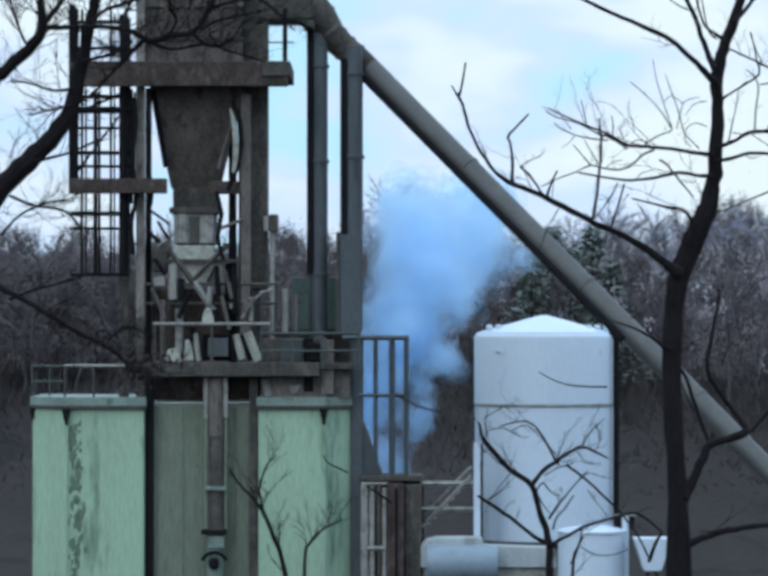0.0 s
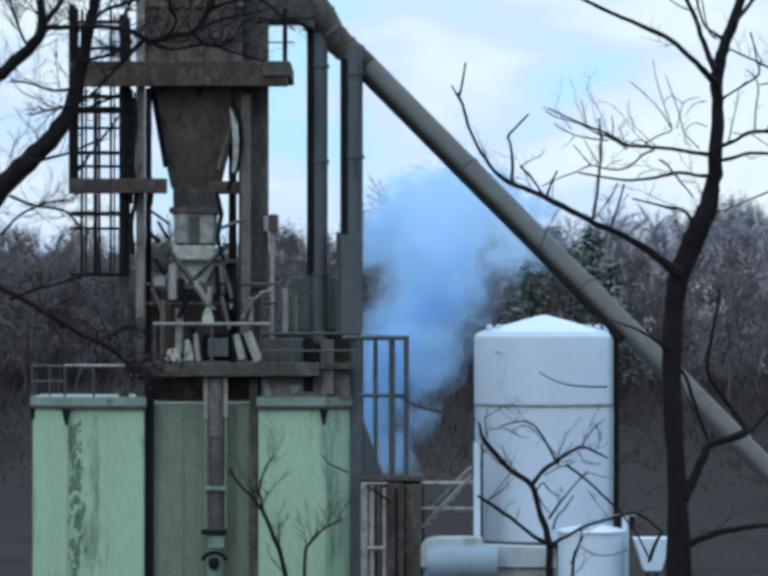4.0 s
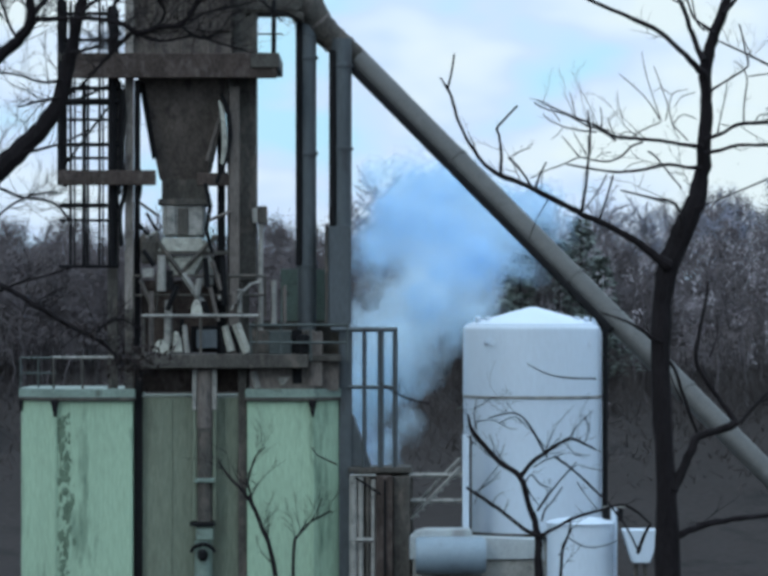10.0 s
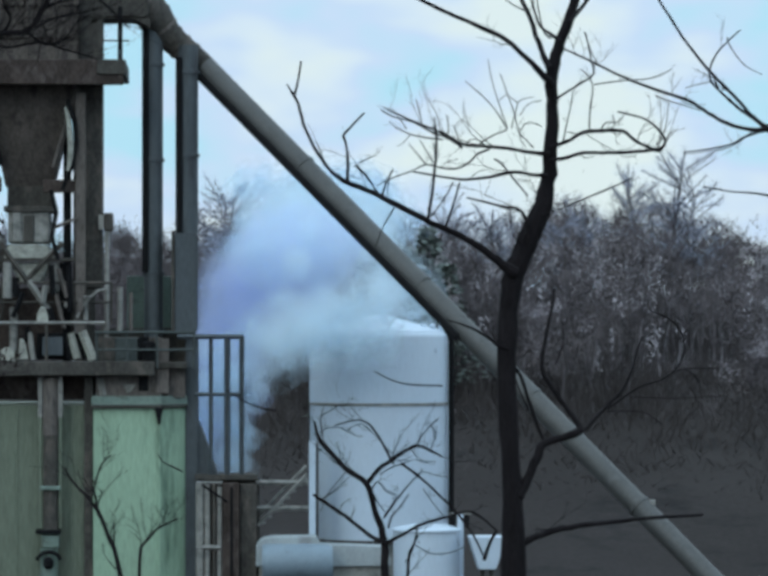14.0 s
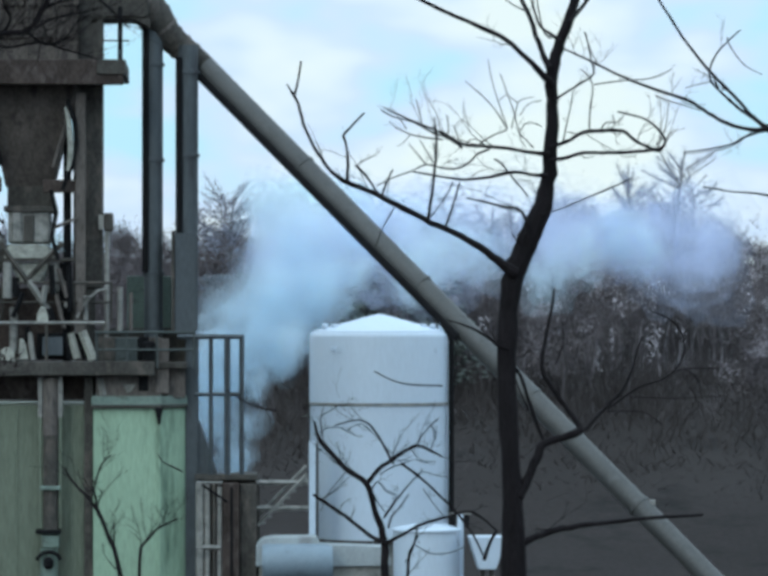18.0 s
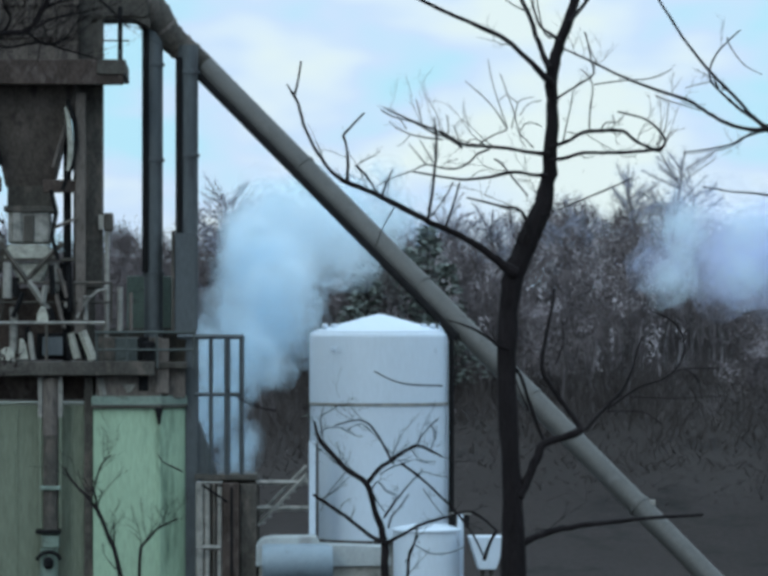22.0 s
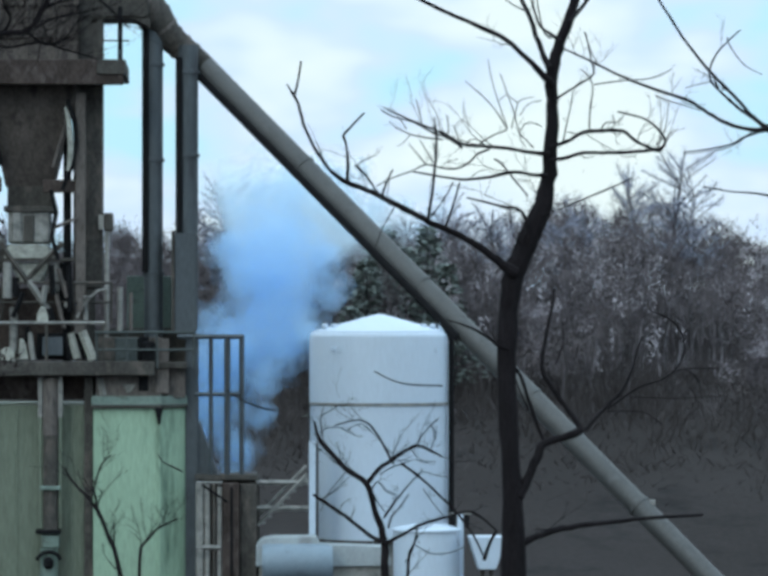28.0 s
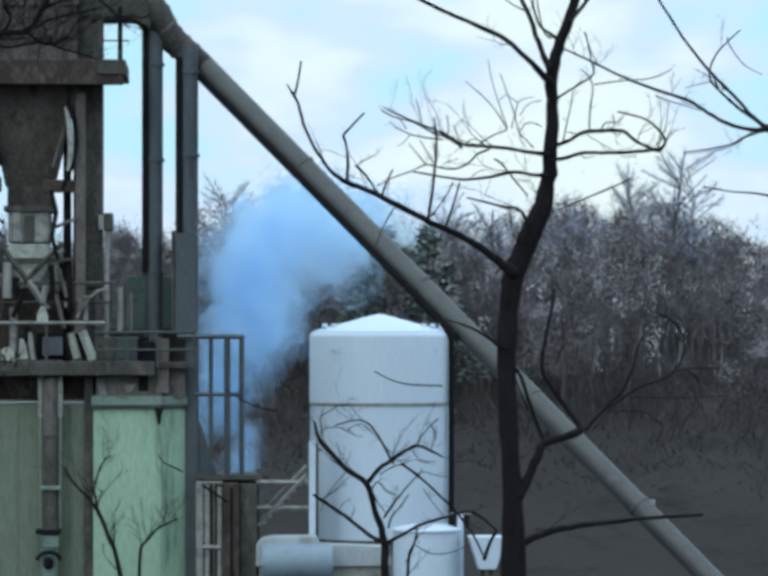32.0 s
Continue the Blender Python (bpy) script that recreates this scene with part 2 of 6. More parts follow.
def column(outline, z0, z1, bevel=0.0):
    """An upright body with an (x, y) outline between two heights."""
    bm = bmesh.new()
    a = [bm.verts.new((x, y, z0)) for x, y in outline]
    b = [bm.verts.new((x, y, z1)) for x, y in outline]
    n = len(outline)
    bm.faces.new(a[::-1])
    bm.faces.new(b)
    for k in range(n):
        bm.faces.new((a[k], a[(k + 1) % n], b[(k + 1) % n], b[k]))
    if bevel:
        bmesh.ops.bevel(bm, geom=bm.edges[:], offset=bevel, segments=2, affect="EDGES")
    return bm


def bar(p0, p1, w, d=None):
    """A square bar from p0 to p1."""
    return rings(bmesh.new(), [(*p0, w * 0.707), (*p1, w * 0.707)], 4, True, math.pi / 4)


def curve(path, step=3):
    """Rounds a path of (x, y, z, radius) off."""
    out = []
    n = len(path)
    for i in range(n - 1):
        a, b, c, d = path[max(0, i - 1)], path[i], path[i + 1], path[min(n - 1, i + 2)]
        for k in range(step):
            t = k / step
            out.append(tuple(0.5 * (2 * b[j] + (c[j] - a[j]) * t + (2 * a[j] - 5 * b[j] + 4 * c[j] - d[j]) * t * t + (3 * b[j] - a[j] - 3 * c[j] + d[j]) * t ** 3) for j in range(4)))
    out.append(path[-1])
    return [(x, y, z, max(r, 0.0025)) for x, y, z, r in out]


# ---------------------------------------------------------------- ground
def smooth(a, b, v):
    t = min(1.0, max(0.0, (v - a) / (b - a)))
    return t * t * (3 - 2 * t)


def height(x, y):
    bank = 6.9 * smooth(-25, -88, y)
    hill = 6.2 * smooth(20, 66, y) + 4.0 * smooth(62, 130, y)
    rough = 0.0 if -25 < y < 20 else 0.35 * noise.noise((x * 0.09, y * 0.09, 0.0)) * min(1.0, max((y - 20) / 15, (-25 - y) / 20))
    return bank + hill + rough


def make_ground():
    xs = sorted({s * v for s in (1, -1) for v in [1.5 * i for i in range(31)] + [50, 60, 75, 95, 125, 170, 250, 400, 700, 1200, 2500]})
    ys = [-2500, -900, -400, -200, -140, -115] + [-105 + 1.5 * i for i in range(170)] + [155, 175, 210, 280, 400, 700, 1300, 2600]
    verts = [(x, y, height(x, y)) for y in ys for x in xs]
    n = len(xs)
    faces = [(j * n + i, j * n + i + 1, (j + 1) * n + i + 1, (j + 1) * n + i) for j in range(len(ys) - 1) for i in range(n - 1)]
    me = bpy.data.meshes.new("ground")
    me.from_pydata(verts, [], faces)
    me.materials.append(GROUND)
    for p in me.polygons:
        p.use_smooth = True
    tagged(new("ground", me), "brown leaf-littered ground rising to a wooded hill", "ground", kind="structure")


make_ground()


# ---------------------------------------------------------------- green storage bins
def make_bin(x0, x1, chamfer_left, label):
    """A tall green steel bin with one corner cut, a cap and seams."""
    t = thing("storage_bin", label, "storage bin", "green storage bins")
    c, y0, y1, top = 0.927, -1.6, 2.2, 6.353
    if chamfer_left:
        o = [(x0, y0 + c), (x0 + c, y0), (x1, y0), (x1, y1), (x0, y1)]
        seam = x0 + c
        corner = x0
    else:
        o = [(x0, y0), (x1 - 0.634, y0), (x1, y0 + 0.634), (x1, y1), (x0, y1)]
        seam = x1 - 0.634
        corner = x1
    body = part("body", column(o, 0.0, top, 0.03), GREEN, t, "faded green painted panels with dark streaks")
    mx, my = (x0 + x1) / 2, (y0 + y1) / 2
    cap = [(mx + (x - mx) * 1.04, my + (y - my) * 1.05) for x, y in o]
    lid = part("cap", column(cap, top, 6.609, 0.02), GREEN_CAP, t, "grey overhanging cap")
    part("cap_lip", column([(mx + (x - mx) * 1.045, my + (y - my) * 1.06) for x, y in o], top - 0.03, top + 0.05, 0.01), STEEL, lid)
    part("seam_strip", box(seam - 0.035, seam + 0.035, y0 - 0.05, y0 + 0.03, 0.0, top - 0.05), GREEN, body)
    part("bracket", prism([(seam - 0.12, top - 0.02), (seam + 0.1, top - 0.02), (seam + 0.03, top - 0.42), (seam - 0.03, top - 0.42)], y0 - 0.16, y0 - 0.06, 0.01), BLACK, t, "black iron lifting bracket")
    part("bracket", prism([(corner - 0.06, top - 0.02), (corner + 0.06, top - 0.02), (corner + 0.02, top - 0.3), (corner - 0.02, top - 0.3)], y0 + c - 0.1, y0 + c, 0.01), BLACK, t)
    return t, seam


bin_a, seam_a = make_bin(-8.686, -5.868, True, "faded green steel storage bin with mossy streaks")
bin_b, seam_b = make_bin(-3.074, -0.83, False, "faded green steel storage bin beside the ducts")
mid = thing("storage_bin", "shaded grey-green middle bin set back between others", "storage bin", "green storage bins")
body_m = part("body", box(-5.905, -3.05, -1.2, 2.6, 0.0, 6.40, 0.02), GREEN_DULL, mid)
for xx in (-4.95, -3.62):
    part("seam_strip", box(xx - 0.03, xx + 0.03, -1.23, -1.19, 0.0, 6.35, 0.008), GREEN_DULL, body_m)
# first strip blackens the shaded gap by the bin; the second is a post
part("post_and_gap_shade", box(-5.84, -5.655, -1.42, -1.1, 0.0, 7.073), BLACK, mid)
part("post_and_gap_shade", box(-3.30, -3.085, -1.42, -1.1, 0.0, 7.073), STEEL, mid)


# moss streaks on the first bin: thin crusts proud of the panel
def make_moss():
    rnd = random.Random(5)
    t = thing("moss_streak", "dark green moss crust streaking down a bin panel", "moss")
    bm = bmesh.new()
    for k in range(240):
        z = rnd.uniform(1.9, 6.0)
        x = -7.527 + rnd.gauss(0, 0.075) + 0.05 * math.sin(z * 2)
        r = 0.012 + 0.05 * rnd.random() ** 2
        n = 7
        ring = [bm.verts.new((x + r * rnd.uniform(0.6, 1.1) * math.cos(6.283 * i / n), -1.604, z + 2.6 * r * rnd.uniform(0.6, 1.1) * math.sin(6.283 * i / n))) for i in range(n)]
        c = bm.verts.new((x, -1.625, z))
        for i in range(n):
            bm.faces.new((c, ring[i], ring[(i + 1) % n]))
    part("crust", bm, material("dark_moss", (0.11, 0.16, 0.11), 0.95, 0, 0.4, 5), t)
    tagged(t, kind="stuff")


make_moss()


# ---------------------------------------------------------------- rails
def handrail(name, label, x0, x1, y, z_top, z_mid, z_foot, posts, r=0.03, mat=None, group="handrails"):
    t = thing(name, label, "handrail", group)
    mat = mat or RAIL
    part("top_rail", pipe((x0, y, z_top), (x1, y, z_top), r, 8), mat, t, smooth=True)
    for z in z_mid:
        part("mid_rail", pipe((x0, y, z), (x1, y, z), r * 0.85, 8), mat, t, smooth=True)
    for x in posts:
        part("post", pipe((x, y, z_foot), (x, y, z_top), r * 0.8, 8), STEEL if mat is PALE else mat, t, smooth=True)
    return t


handrail("handrail", "pale weathered pipe handrail above a bin", -7.857, -6.368, -1.3, 7.378, (), 6.609, (-7.832, -7.125, -6.417), 0.035, PALE)
handrail("handrail", "thin grey pipe handrail above a bin", -8.76, -7.857, -0.3, 7.353, (6.975,), 6.609, (-8.735, -8.296), 0.03, RAIL)
handrail("handrail", "dark pipe handrail of the upper walkway", -5.88, -2.611, -1.5, 9.378, (8.903,), 8.366, (-5.856, -5.295, -3.562, -2.635), 0.035, STEEL)
handrail("handrail", "pale grey pipe handrail of the machine deck", -5.636, -2.782, -1.9, 8.402, (), 7.439, (-5.588, -4.197, -2.83), 0.04, PALE)
handrail("handrail", "dark green handrail leading to the ducts", -3.026, -0.598, -1.9, 8.171, (7.744,), 7.292, (-2.977, -2.245, -1.513, -0.622), 0.035, RAIL)

landing = thing("ladder_landing", "blue-grey steel landing rail with tall uprights", "handrail", "handrails")
part("top_rail", bar((-1.025, -1.2, 8.061), (0.61, -1.2, 8.061), 0.085), STEEL_BLUE, landing)
part("mid_rail", bar((-0.598, -1.2, 6.646), (0.561, -1.2, 6.646), 0.07), STEEL_BLUE, landing)
part("floor_plate", box(-0.598, 0.952, -1.3, 0.2, 4.547, 4.681), STEEL, landing)
for xx, ww in ((-0.207, 0.075), (0.195, 0.11), (0.549, 0.09)):
    part("upright", bar((xx, -1.2, 4.681), (xx, -1.2, 8.061), ww), STEEL_BLUE, landing)
part("upright", bar((0.549, 0.1, 4.681), (0.549, 0.1, 8.061), 0.05), STEEL_BLUE, landing)
part("side_rail", bar((0.549, -1.2, 8.061), (0.549, 0.1, 8.061), 0.06), STEEL_BLUE, landing)
part("side_rail", bar((0.549, -1.2, 6.646), (0.549, 0.1, 6.646), 0.05), STEEL_BLUE, landing)

# ---------------------------------------------------------------- mixing tower
tower = thing("mixing_tower", "dark rust-brown batch tower with a tapered hopper", "industrial tower")
hold = part("upper_bin", column([(-5.88, -1.3), (-3.465, -1.3), (-3.465, 1.8), (-5.88, 1.8)], 14.332, 18.419, 0.03), BIN_GREY, tower)
hop = bmesh.new()
lo = [hop.verts.new(p) for p in ((-5.27, -0.6, 11.77), (-4.124, -0.6, 11.77), (-4.124, 1.0, 11.77), (-5.27, 1.0, 11.77))]
hi = [hop.verts.new(p) for p in ((-5.783, -1.25, 14.319), (-3.562, -1.25, 14.319), (-3.562, 1.7, 14.319), (-5.783, 1.7, 14.319))]
for k in range(4):
    hop.faces.new((lo[k], lo[(k + 1) % 4], hi[(k + 1) % 4], hi[k]))
hop.faces.new(lo[::-1])
hop.faces.new(hi)
part("hopper_cone", hop, BIN_GREY, tower, "tapered dark hopper")
for xx, zz in ((-5.356, 0), (-4.685, 0), (-4.014, 0)):
    part("stiffener", bar((xx, -1.33, 14.393), (xx, -1.33, 18.297), 0.09), BIN_GREY, hold)
for zz in (16.223, 15.43, 17.199):
    part("stiffener", box(-5.905, -3.44, -1.38, -1.3, zz - 0.05, zz + 0.05), BIN_GREY, hold)
part("outlet", box(-5.222, -4.148, -0.6, 0.9, 11.282, 11.782), STEEL, tower)
part("duct_leg", box(-3.465, -2.867, -0.9, -0.1, 9.244, 18.419, 0.03), STEEL, tower, "upright dark duct")
part("duct_leg", box(-3.636, -3.294, 0.3, 0.9, 7.5, 18.419, 0.02), STEEL, tower)
part("column", box(-6.515, -6.271, -1.2, -1.0, 6.524, 14.21), STEEL, tower)
# one column in two tones: pale above, dark steel at the foot
part("column", box(-6.076, -5.868, -1.5, -1.3, 8.561, 16.711), PALE_BROWN, tower, "pale grey-brown column")
part("column", box(-6.07, -5.874, -1.49, -1.31, 6.524, 8.561), STEEL, tower)
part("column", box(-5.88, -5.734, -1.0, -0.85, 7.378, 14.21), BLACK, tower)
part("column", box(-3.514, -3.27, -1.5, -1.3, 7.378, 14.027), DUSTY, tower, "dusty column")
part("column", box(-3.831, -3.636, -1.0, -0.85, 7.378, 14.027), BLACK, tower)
part("column", box(-3.245, -3.05, -0.85, -0.6, 6.524, 9.269), STEEL, tower)
part("brace", bar((-3.489, -1.2, 14.149), (-4.05, -1.2, 12.197), 0.1), DUSTY, tower)
part("pipe", rings(bmesh.new(), curve([(-3.762, -1.62, 13.666, 0.030), (-3.679, -1.62, 13.330, 0.060), (-3.631, -1.62, 12.851, 0.070), (-3.631, -1.62, 12.431, 0.070), (-3.691, -1.62, 12.108, 0.040)]), 10), CHALK, tower, "pale bowed pipe beside the hopper", True)
part("brace", bar((-5.685, -1.2, 14.149), (-5.356, -1.2, 12.258), 0.1), BLACK, tower)
part("platform_beam", box(-7.466, -2.342, -2.0, -1.75, 14.197, 14.807, 0.02), RUST, tower, "deep dark platform beam")
part("platform_beam", box(-2.977, -2.281, -2.05, 1.6, 14.441, 14.807, 0.02), STEEL, tower)
part("platform_deck", box(-7.71, -2.367, -1.75, 1.9, 14.637, 14.807), STEEL, tower)
part("platform_beam", box(-7.674, -5.295, -1.9, -1.7, 11.587, 11.953, 0.02), RUST, tower)
part("platform_beam", box(-4.319, -3.465, -1.4, -1.2, 11.587, 11.904, 0.02), RUST, tower)
part("platform_deck", box(-7.674, -5.905, -1.7, -0.3, 11.831, 11.928), STEEL, tower)
part("deck_beam", box(-5.88, -1.574, -1.95, -1.7, 7.121, 7.463, 0.02), STEEL, tower, "dark green-grey deck beam")
part("deck", box(-5.88, -0.781, -1.7, 1.8, 7.292, 7.439), STEEL, tower)
part("under_beam", box(-5.905, -3.05, -0.85, -0.7, 6.524, 7.097, 0.02), RUST, tower)
part("side_panel", box(-3.026, -0.756, 0.6, 0.75, 6.609, 8.268), STEEL, tower, "dark shaded sheet behind the ducts")
part("side_panel", box(-2.977, -1.513, -1.45, -1.38, 7.414, 8.049), STEEL, tower)
part("under_panel", box(-3.001, -1.574, -1.52, -1.45, 6.585, 7.097), DUSTY, tower, "dusty brown sheet under the deck")
part("under_panel", box(-1.415, -0.83, -1.35, -1.28, 6.56, 7.292), DUSTY, tower)
part("under_post", box(-1.574, -1.415, -1.6, -1.45, 6.609, 8.049), DUSTY, tower)
part("under_rib", bar((-2.916, -1.55, 7.048), (-2.83, -1.55, 6.633), 0.12), PALE, tower)
part("under_rib", prism([(-2.367, 6.902), (-2.025, 6.902), (-2.172, 6.707), (-2.245, 6.707)], -1.58, -1.52), PALE, tower)
part("under_motor", lathe(-1.696, -1.7, [(0.1, 7.463), (0.17, 7.512), (0.17, 7.902), (0.08, 7.951)], 12), BLACK, tower)
part("rail_post", pipe((-2.416, -1.9, 14.807), (-2.416, -1.9, 16.101), 0.06, 8), BLACK, tower)
part("rail", pipe((-2.855, -1.9, 15.271), (-2.196, -1.9, 15.271), 0.02, 8), STEEL, tower)
part("cable", rings(bmesh.new(), [(-3.709, -1.55, 13.844, 0.05), (-3.538, -1.6, 13.356, 0.06), (-3.489, -1.6, 12.807, 0.06), (-3.587, -1.6, 12.258, 0.06), (-3.831, -1.55, 11.648, 0.05)], 8), BLACK, tower, "black hanging cable", True)
part("cable", rings(bmesh.new(), [(-4.099, -1.5, 11.648, 0.05), (-3.977, -1.6, 11.099, 0.06), (-4.075, -1.6, 10.489, 0.05), (-3.928, -1.6, 9.94, 0.05)], 8), BLACK, tower, "black hanging cable", True)

part("cable", rings(bmesh.new(), curve([(-6.121, -1.65, 13.927, 0.055), (-6.085, -1.65, 13.269, 0.055), (-6.145, -1.65, 12.370, 0.055), (-6.049, -1.65, 11.592, 0.055), (-6.181, -1.65, 10.873, 0.055), (-6.133, -1.65, 10.094, 0.055)]), 8), BLACK, tower, "black hanging cable", True)
part("cable", rings(bmesh.new(), curve([(-5.761, -1.66, 14.166, 0.05), (-5.725, -1.66, 13.208, 0.05), (-5.773, -1.66, 12.370, 0.05), (-5.677, -1.66, 11.591, 0.05), (-5.797, -1.66, 10.992, 0.05)]), 8), BLACK, tower, "black hanging cable", True)
part("side_panel", box(-2.315, -1.133, 0.85, 1.00, 8.144, 9.572), GREEN_CAP, tower, "dull green-grey sheet behind the ducts")
part("vent_pipe", pipe((-2.440, -0.90, 9.286), (-2.440, -0.90, 8.175), 0.075, 10), PALE, tower, "pale vertical vent pipe", True)
part("vent_pipe", pipe((-2.177, -0.80, 9.142), (-2.177, -0.80, 8.150), 0.05, 10), DUSTY, tower, "", True)
part("switch_box", box(-2.541, -1.990, -1.60, -1.44, 7.458, 8.034, 0.02), RAIL, tower, "grey-green switch box")
part("switch_box", box(-1.546, -1.234, -1.62, -1.40, 6.668, 8.010, 0.02), DUSTY, tower)
# solid black box put in for the darkness of the hole between sheets
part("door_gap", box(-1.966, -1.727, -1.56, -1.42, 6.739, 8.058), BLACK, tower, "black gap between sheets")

# access ladder frame on the tower's side
stair = thing("ladder_tower", "black steel ladder cage beside the tower", "ladder")
for xx, w, z0, z1 in ((-7.637, 0.12, 11.587, 16.223), (-7.393, 0.05, 9.635, 16.101), (-7.064, 0.07, 9.574, 14.149), (-6.686, 0.045, 9.635, 16.101), (-6.368, 0.16, 9.635, 15.979), (-6.185, 0.06, 11.343, 14.149)):
    part("upright", bar((xx, -1.6, z0), (xx, -1.6, z1), w), BLACK, stair)
    part("upright", bar((xx, -0.4, z0), (xx, -0.4, z1), w * 0.7), BLACK, stair)
for zz, w in ((15.796, 0.07), (15.149, 0.06), (13.966, 0.07), (13.636, 0.12), (13.197, 0.05), (12.587, 0.07), (12.258, 0.05), (11.099, 0.08), (10.733, 0.05), (9.61, 0.06)):
    part("rung", bar((-7.674, -1.6, zz), (-6.21, -1.6, zz), w), BLACK, stair)
    part("rung", bar((-7.637, -1.6, zz), (-7.637, -0.4, zz), w * 0.7), BLACK, stair)
part("brace", bar((-7.552, -1.55, 12.075), (-6.454, -1.55, 13.539), 0.04), BLACK, stair)
part("brace", bar((-7.552, -0.4, 13.661), (-6.454, -0.4, 14.149), 0.05), BLACK, stair)

# weighing and mixing machinery on the deck
mixer = thing("mixer", "pale grey dusty weighing hopper and mixer on the deck", "machine")
weigh = part("weigh_box", box(-5.173, -4.172, -1.2, 0.6, 10.367, 11.196, 0.02), PALE, mixer)
part("weigh_box_rib", box(-5.051, -4.856, -1.28, -1.18, 10.391, 11.099), PALE, weigh)
part("weigh_box_rib", box(-4.782, -4.538, -1.26, -1.18, 10.391, 11.038), STEEL, weigh)
part("weigh_box_flange", box(-5.27, -4.075, -1.3, 0.7, 11.123, 11.269), STEEL, weigh)
part("collar", prism([(-5.27, 9.976), (-4.05, 9.976), (-4.221, 10.318), (-5.148, 10.318)], -1.4, 0.6, 0.02), CHALK, mixer, "pale dusty collar")
part("flange", box(-5.344, -3.465, -1.45, -1.25, 9.903, 9.988), STEEL, mixer)
part("funnel", prism([(-4.88, 9.391), (-4.392, 9.391), (-4.124, 9.879), (-5.173, 9.879)], -1.3, 0.4, 0.02), CHALK, mixer, "pale dusty funnel")
part("strut_and_gap", bar((-5.27, -1.5, 10.22), (-4.66, -1.5, 9.391), 0.09), STEEL, mixer)
part("strut_and_gap", bar((-3.831, -1.5, 10.367), (-4.685, -1.5, 9.452), 0.09), STEEL, mixer)
part("strut_and_gap", bar((-4.66, -1.5, 9.439), (-4.099, -1.5, 8.598), 0.12), PALE, mixer)
part("strut_and_gap", bar((-5.783, -1.4, 11.221), (-5.27, -1.4, 10.855), 0.05), STEEL, mixer)
part("pipe", pipe((-5.173, -1.5, 9.879), (-5.173, -1.5, 9.0), 0.11, 10), PALE, mixer)
part("pipe", pipe((-4.978, -1.45, 9.513), (-4.978, -1.45, 9.025), 0.1, 10), BLACK, mixer)
part("pipe", pipe((-4.05, -1.2, 9.879), (-4.05, -1.2, 9.147), 0.14, 10), PALE, mixer)
part("pipe", pipe((-3.855, -1.1, 9.879), (-3.855, -1.1, 8.659), 0.09, 10), BLACK, mixer)
part("valve", prism([(-4.453, 8.402), (-4.16, 8.402), (-4.172, 8.598), (-4.246, 8.781), (-4.343, 8.805), (-4.429, 8.634)], -1.7, -1.45, 0.025), CHALK, mixer, "pale valve body")
part("bolt_cover", lathe(-3.733, -1.5, [(0.03, 8.768), (0.06, 8.805), (0.05, 8.903)], 8), PALE, mixer)
part("motor", rings(bmesh.new(), [(-5.71, -1.0, 10.123, 0.3), (-5.27, -1.0, 10.123, 0.3)], 14), STEEL, mixer)
part("gear_case", box(-5.685, -5.295, -1.35, -0.4, 9.683, 10.245, 0.04), STEEL, mixer)
part("mixer_tub", box(-5.71, -3.562, -0.9, 1.2, 7.5, 9.269, 0.04), RUST, mixer)
part("door_frame", box(-4.452, -3.720, -1.48, -1.40, 7.517, 8.153), BLACK, mixer, "black door frame")
part("door", box(-4.312, -3.809, -1.65, -1.50, 7.603, 8.058, 0.02), STEEL_BLUE, mixer, "blue-grey discharge door")
part("chute", bar((-3.636, -1.6, 8.146), (-3.465, -1.6, 7.536), 0.13), CHALK, mixer, "pale slanted chute")
part("chute", bar((-3.343, -1.6, 8.195), (-3.074, -1.6, 7.5), 0.16), CHALK, mixer, "pale slanted chute")
part("chute", bar((-3.465, -1.5, 8.146), (-3.27, -1.5, 7.5), 0.09), BLACK, mixer)
part("bearing", prism([(-5.368, 7.475), (-4.941, 7.475), (-4.978, 7.658), (-5.075, 7.829), (-5.27, 7.78), (-5.344, 7.634)], -1.75, -1.4, 0.03), CHALK, mixer, "pale dusty bearing block")
part("bearing", prism([(-4.917, 7.5), (-4.648, 7.5), (-4.685, 7.78), (-4.758, 8.0), (-4.856, 8.024), (-4.88, 7.744)], -1.7, -1.4, 0.025), CHALK, mixer, "pale dusty bearing block")
part("pipe", pipe((-5.026, -1.3, 7.5), (-5.026, -1.3, 8.781), 0.1, 10), PALE, mixer)
part("pipe", pipe((-4.538, -1.6, 7.5), (-4.624, -1.6, 8.171), 0.07, 8), PALE, mixer)
part("pipe", pipe((-4.441, -1.5, 7.5), (-4.392, -1.5, 8.122), 0.06, 8), BLACK, mixer)
part("hose", rings(bmesh.new(), [(-3.465, -1.7, 8.537, 0.035), (-3.27, -1.72, 8.903, 0.035), (-2.977, -1.7, 9.171, 0.035), (-2.733, -1.68, 9.244, 0.035)], 8), PALE, mixer)
part("pipe", pipe((-3.257, -1.6, 8.476), (-3.257, -1.6, 9.0), 0.06, 8), PALE, mixer)

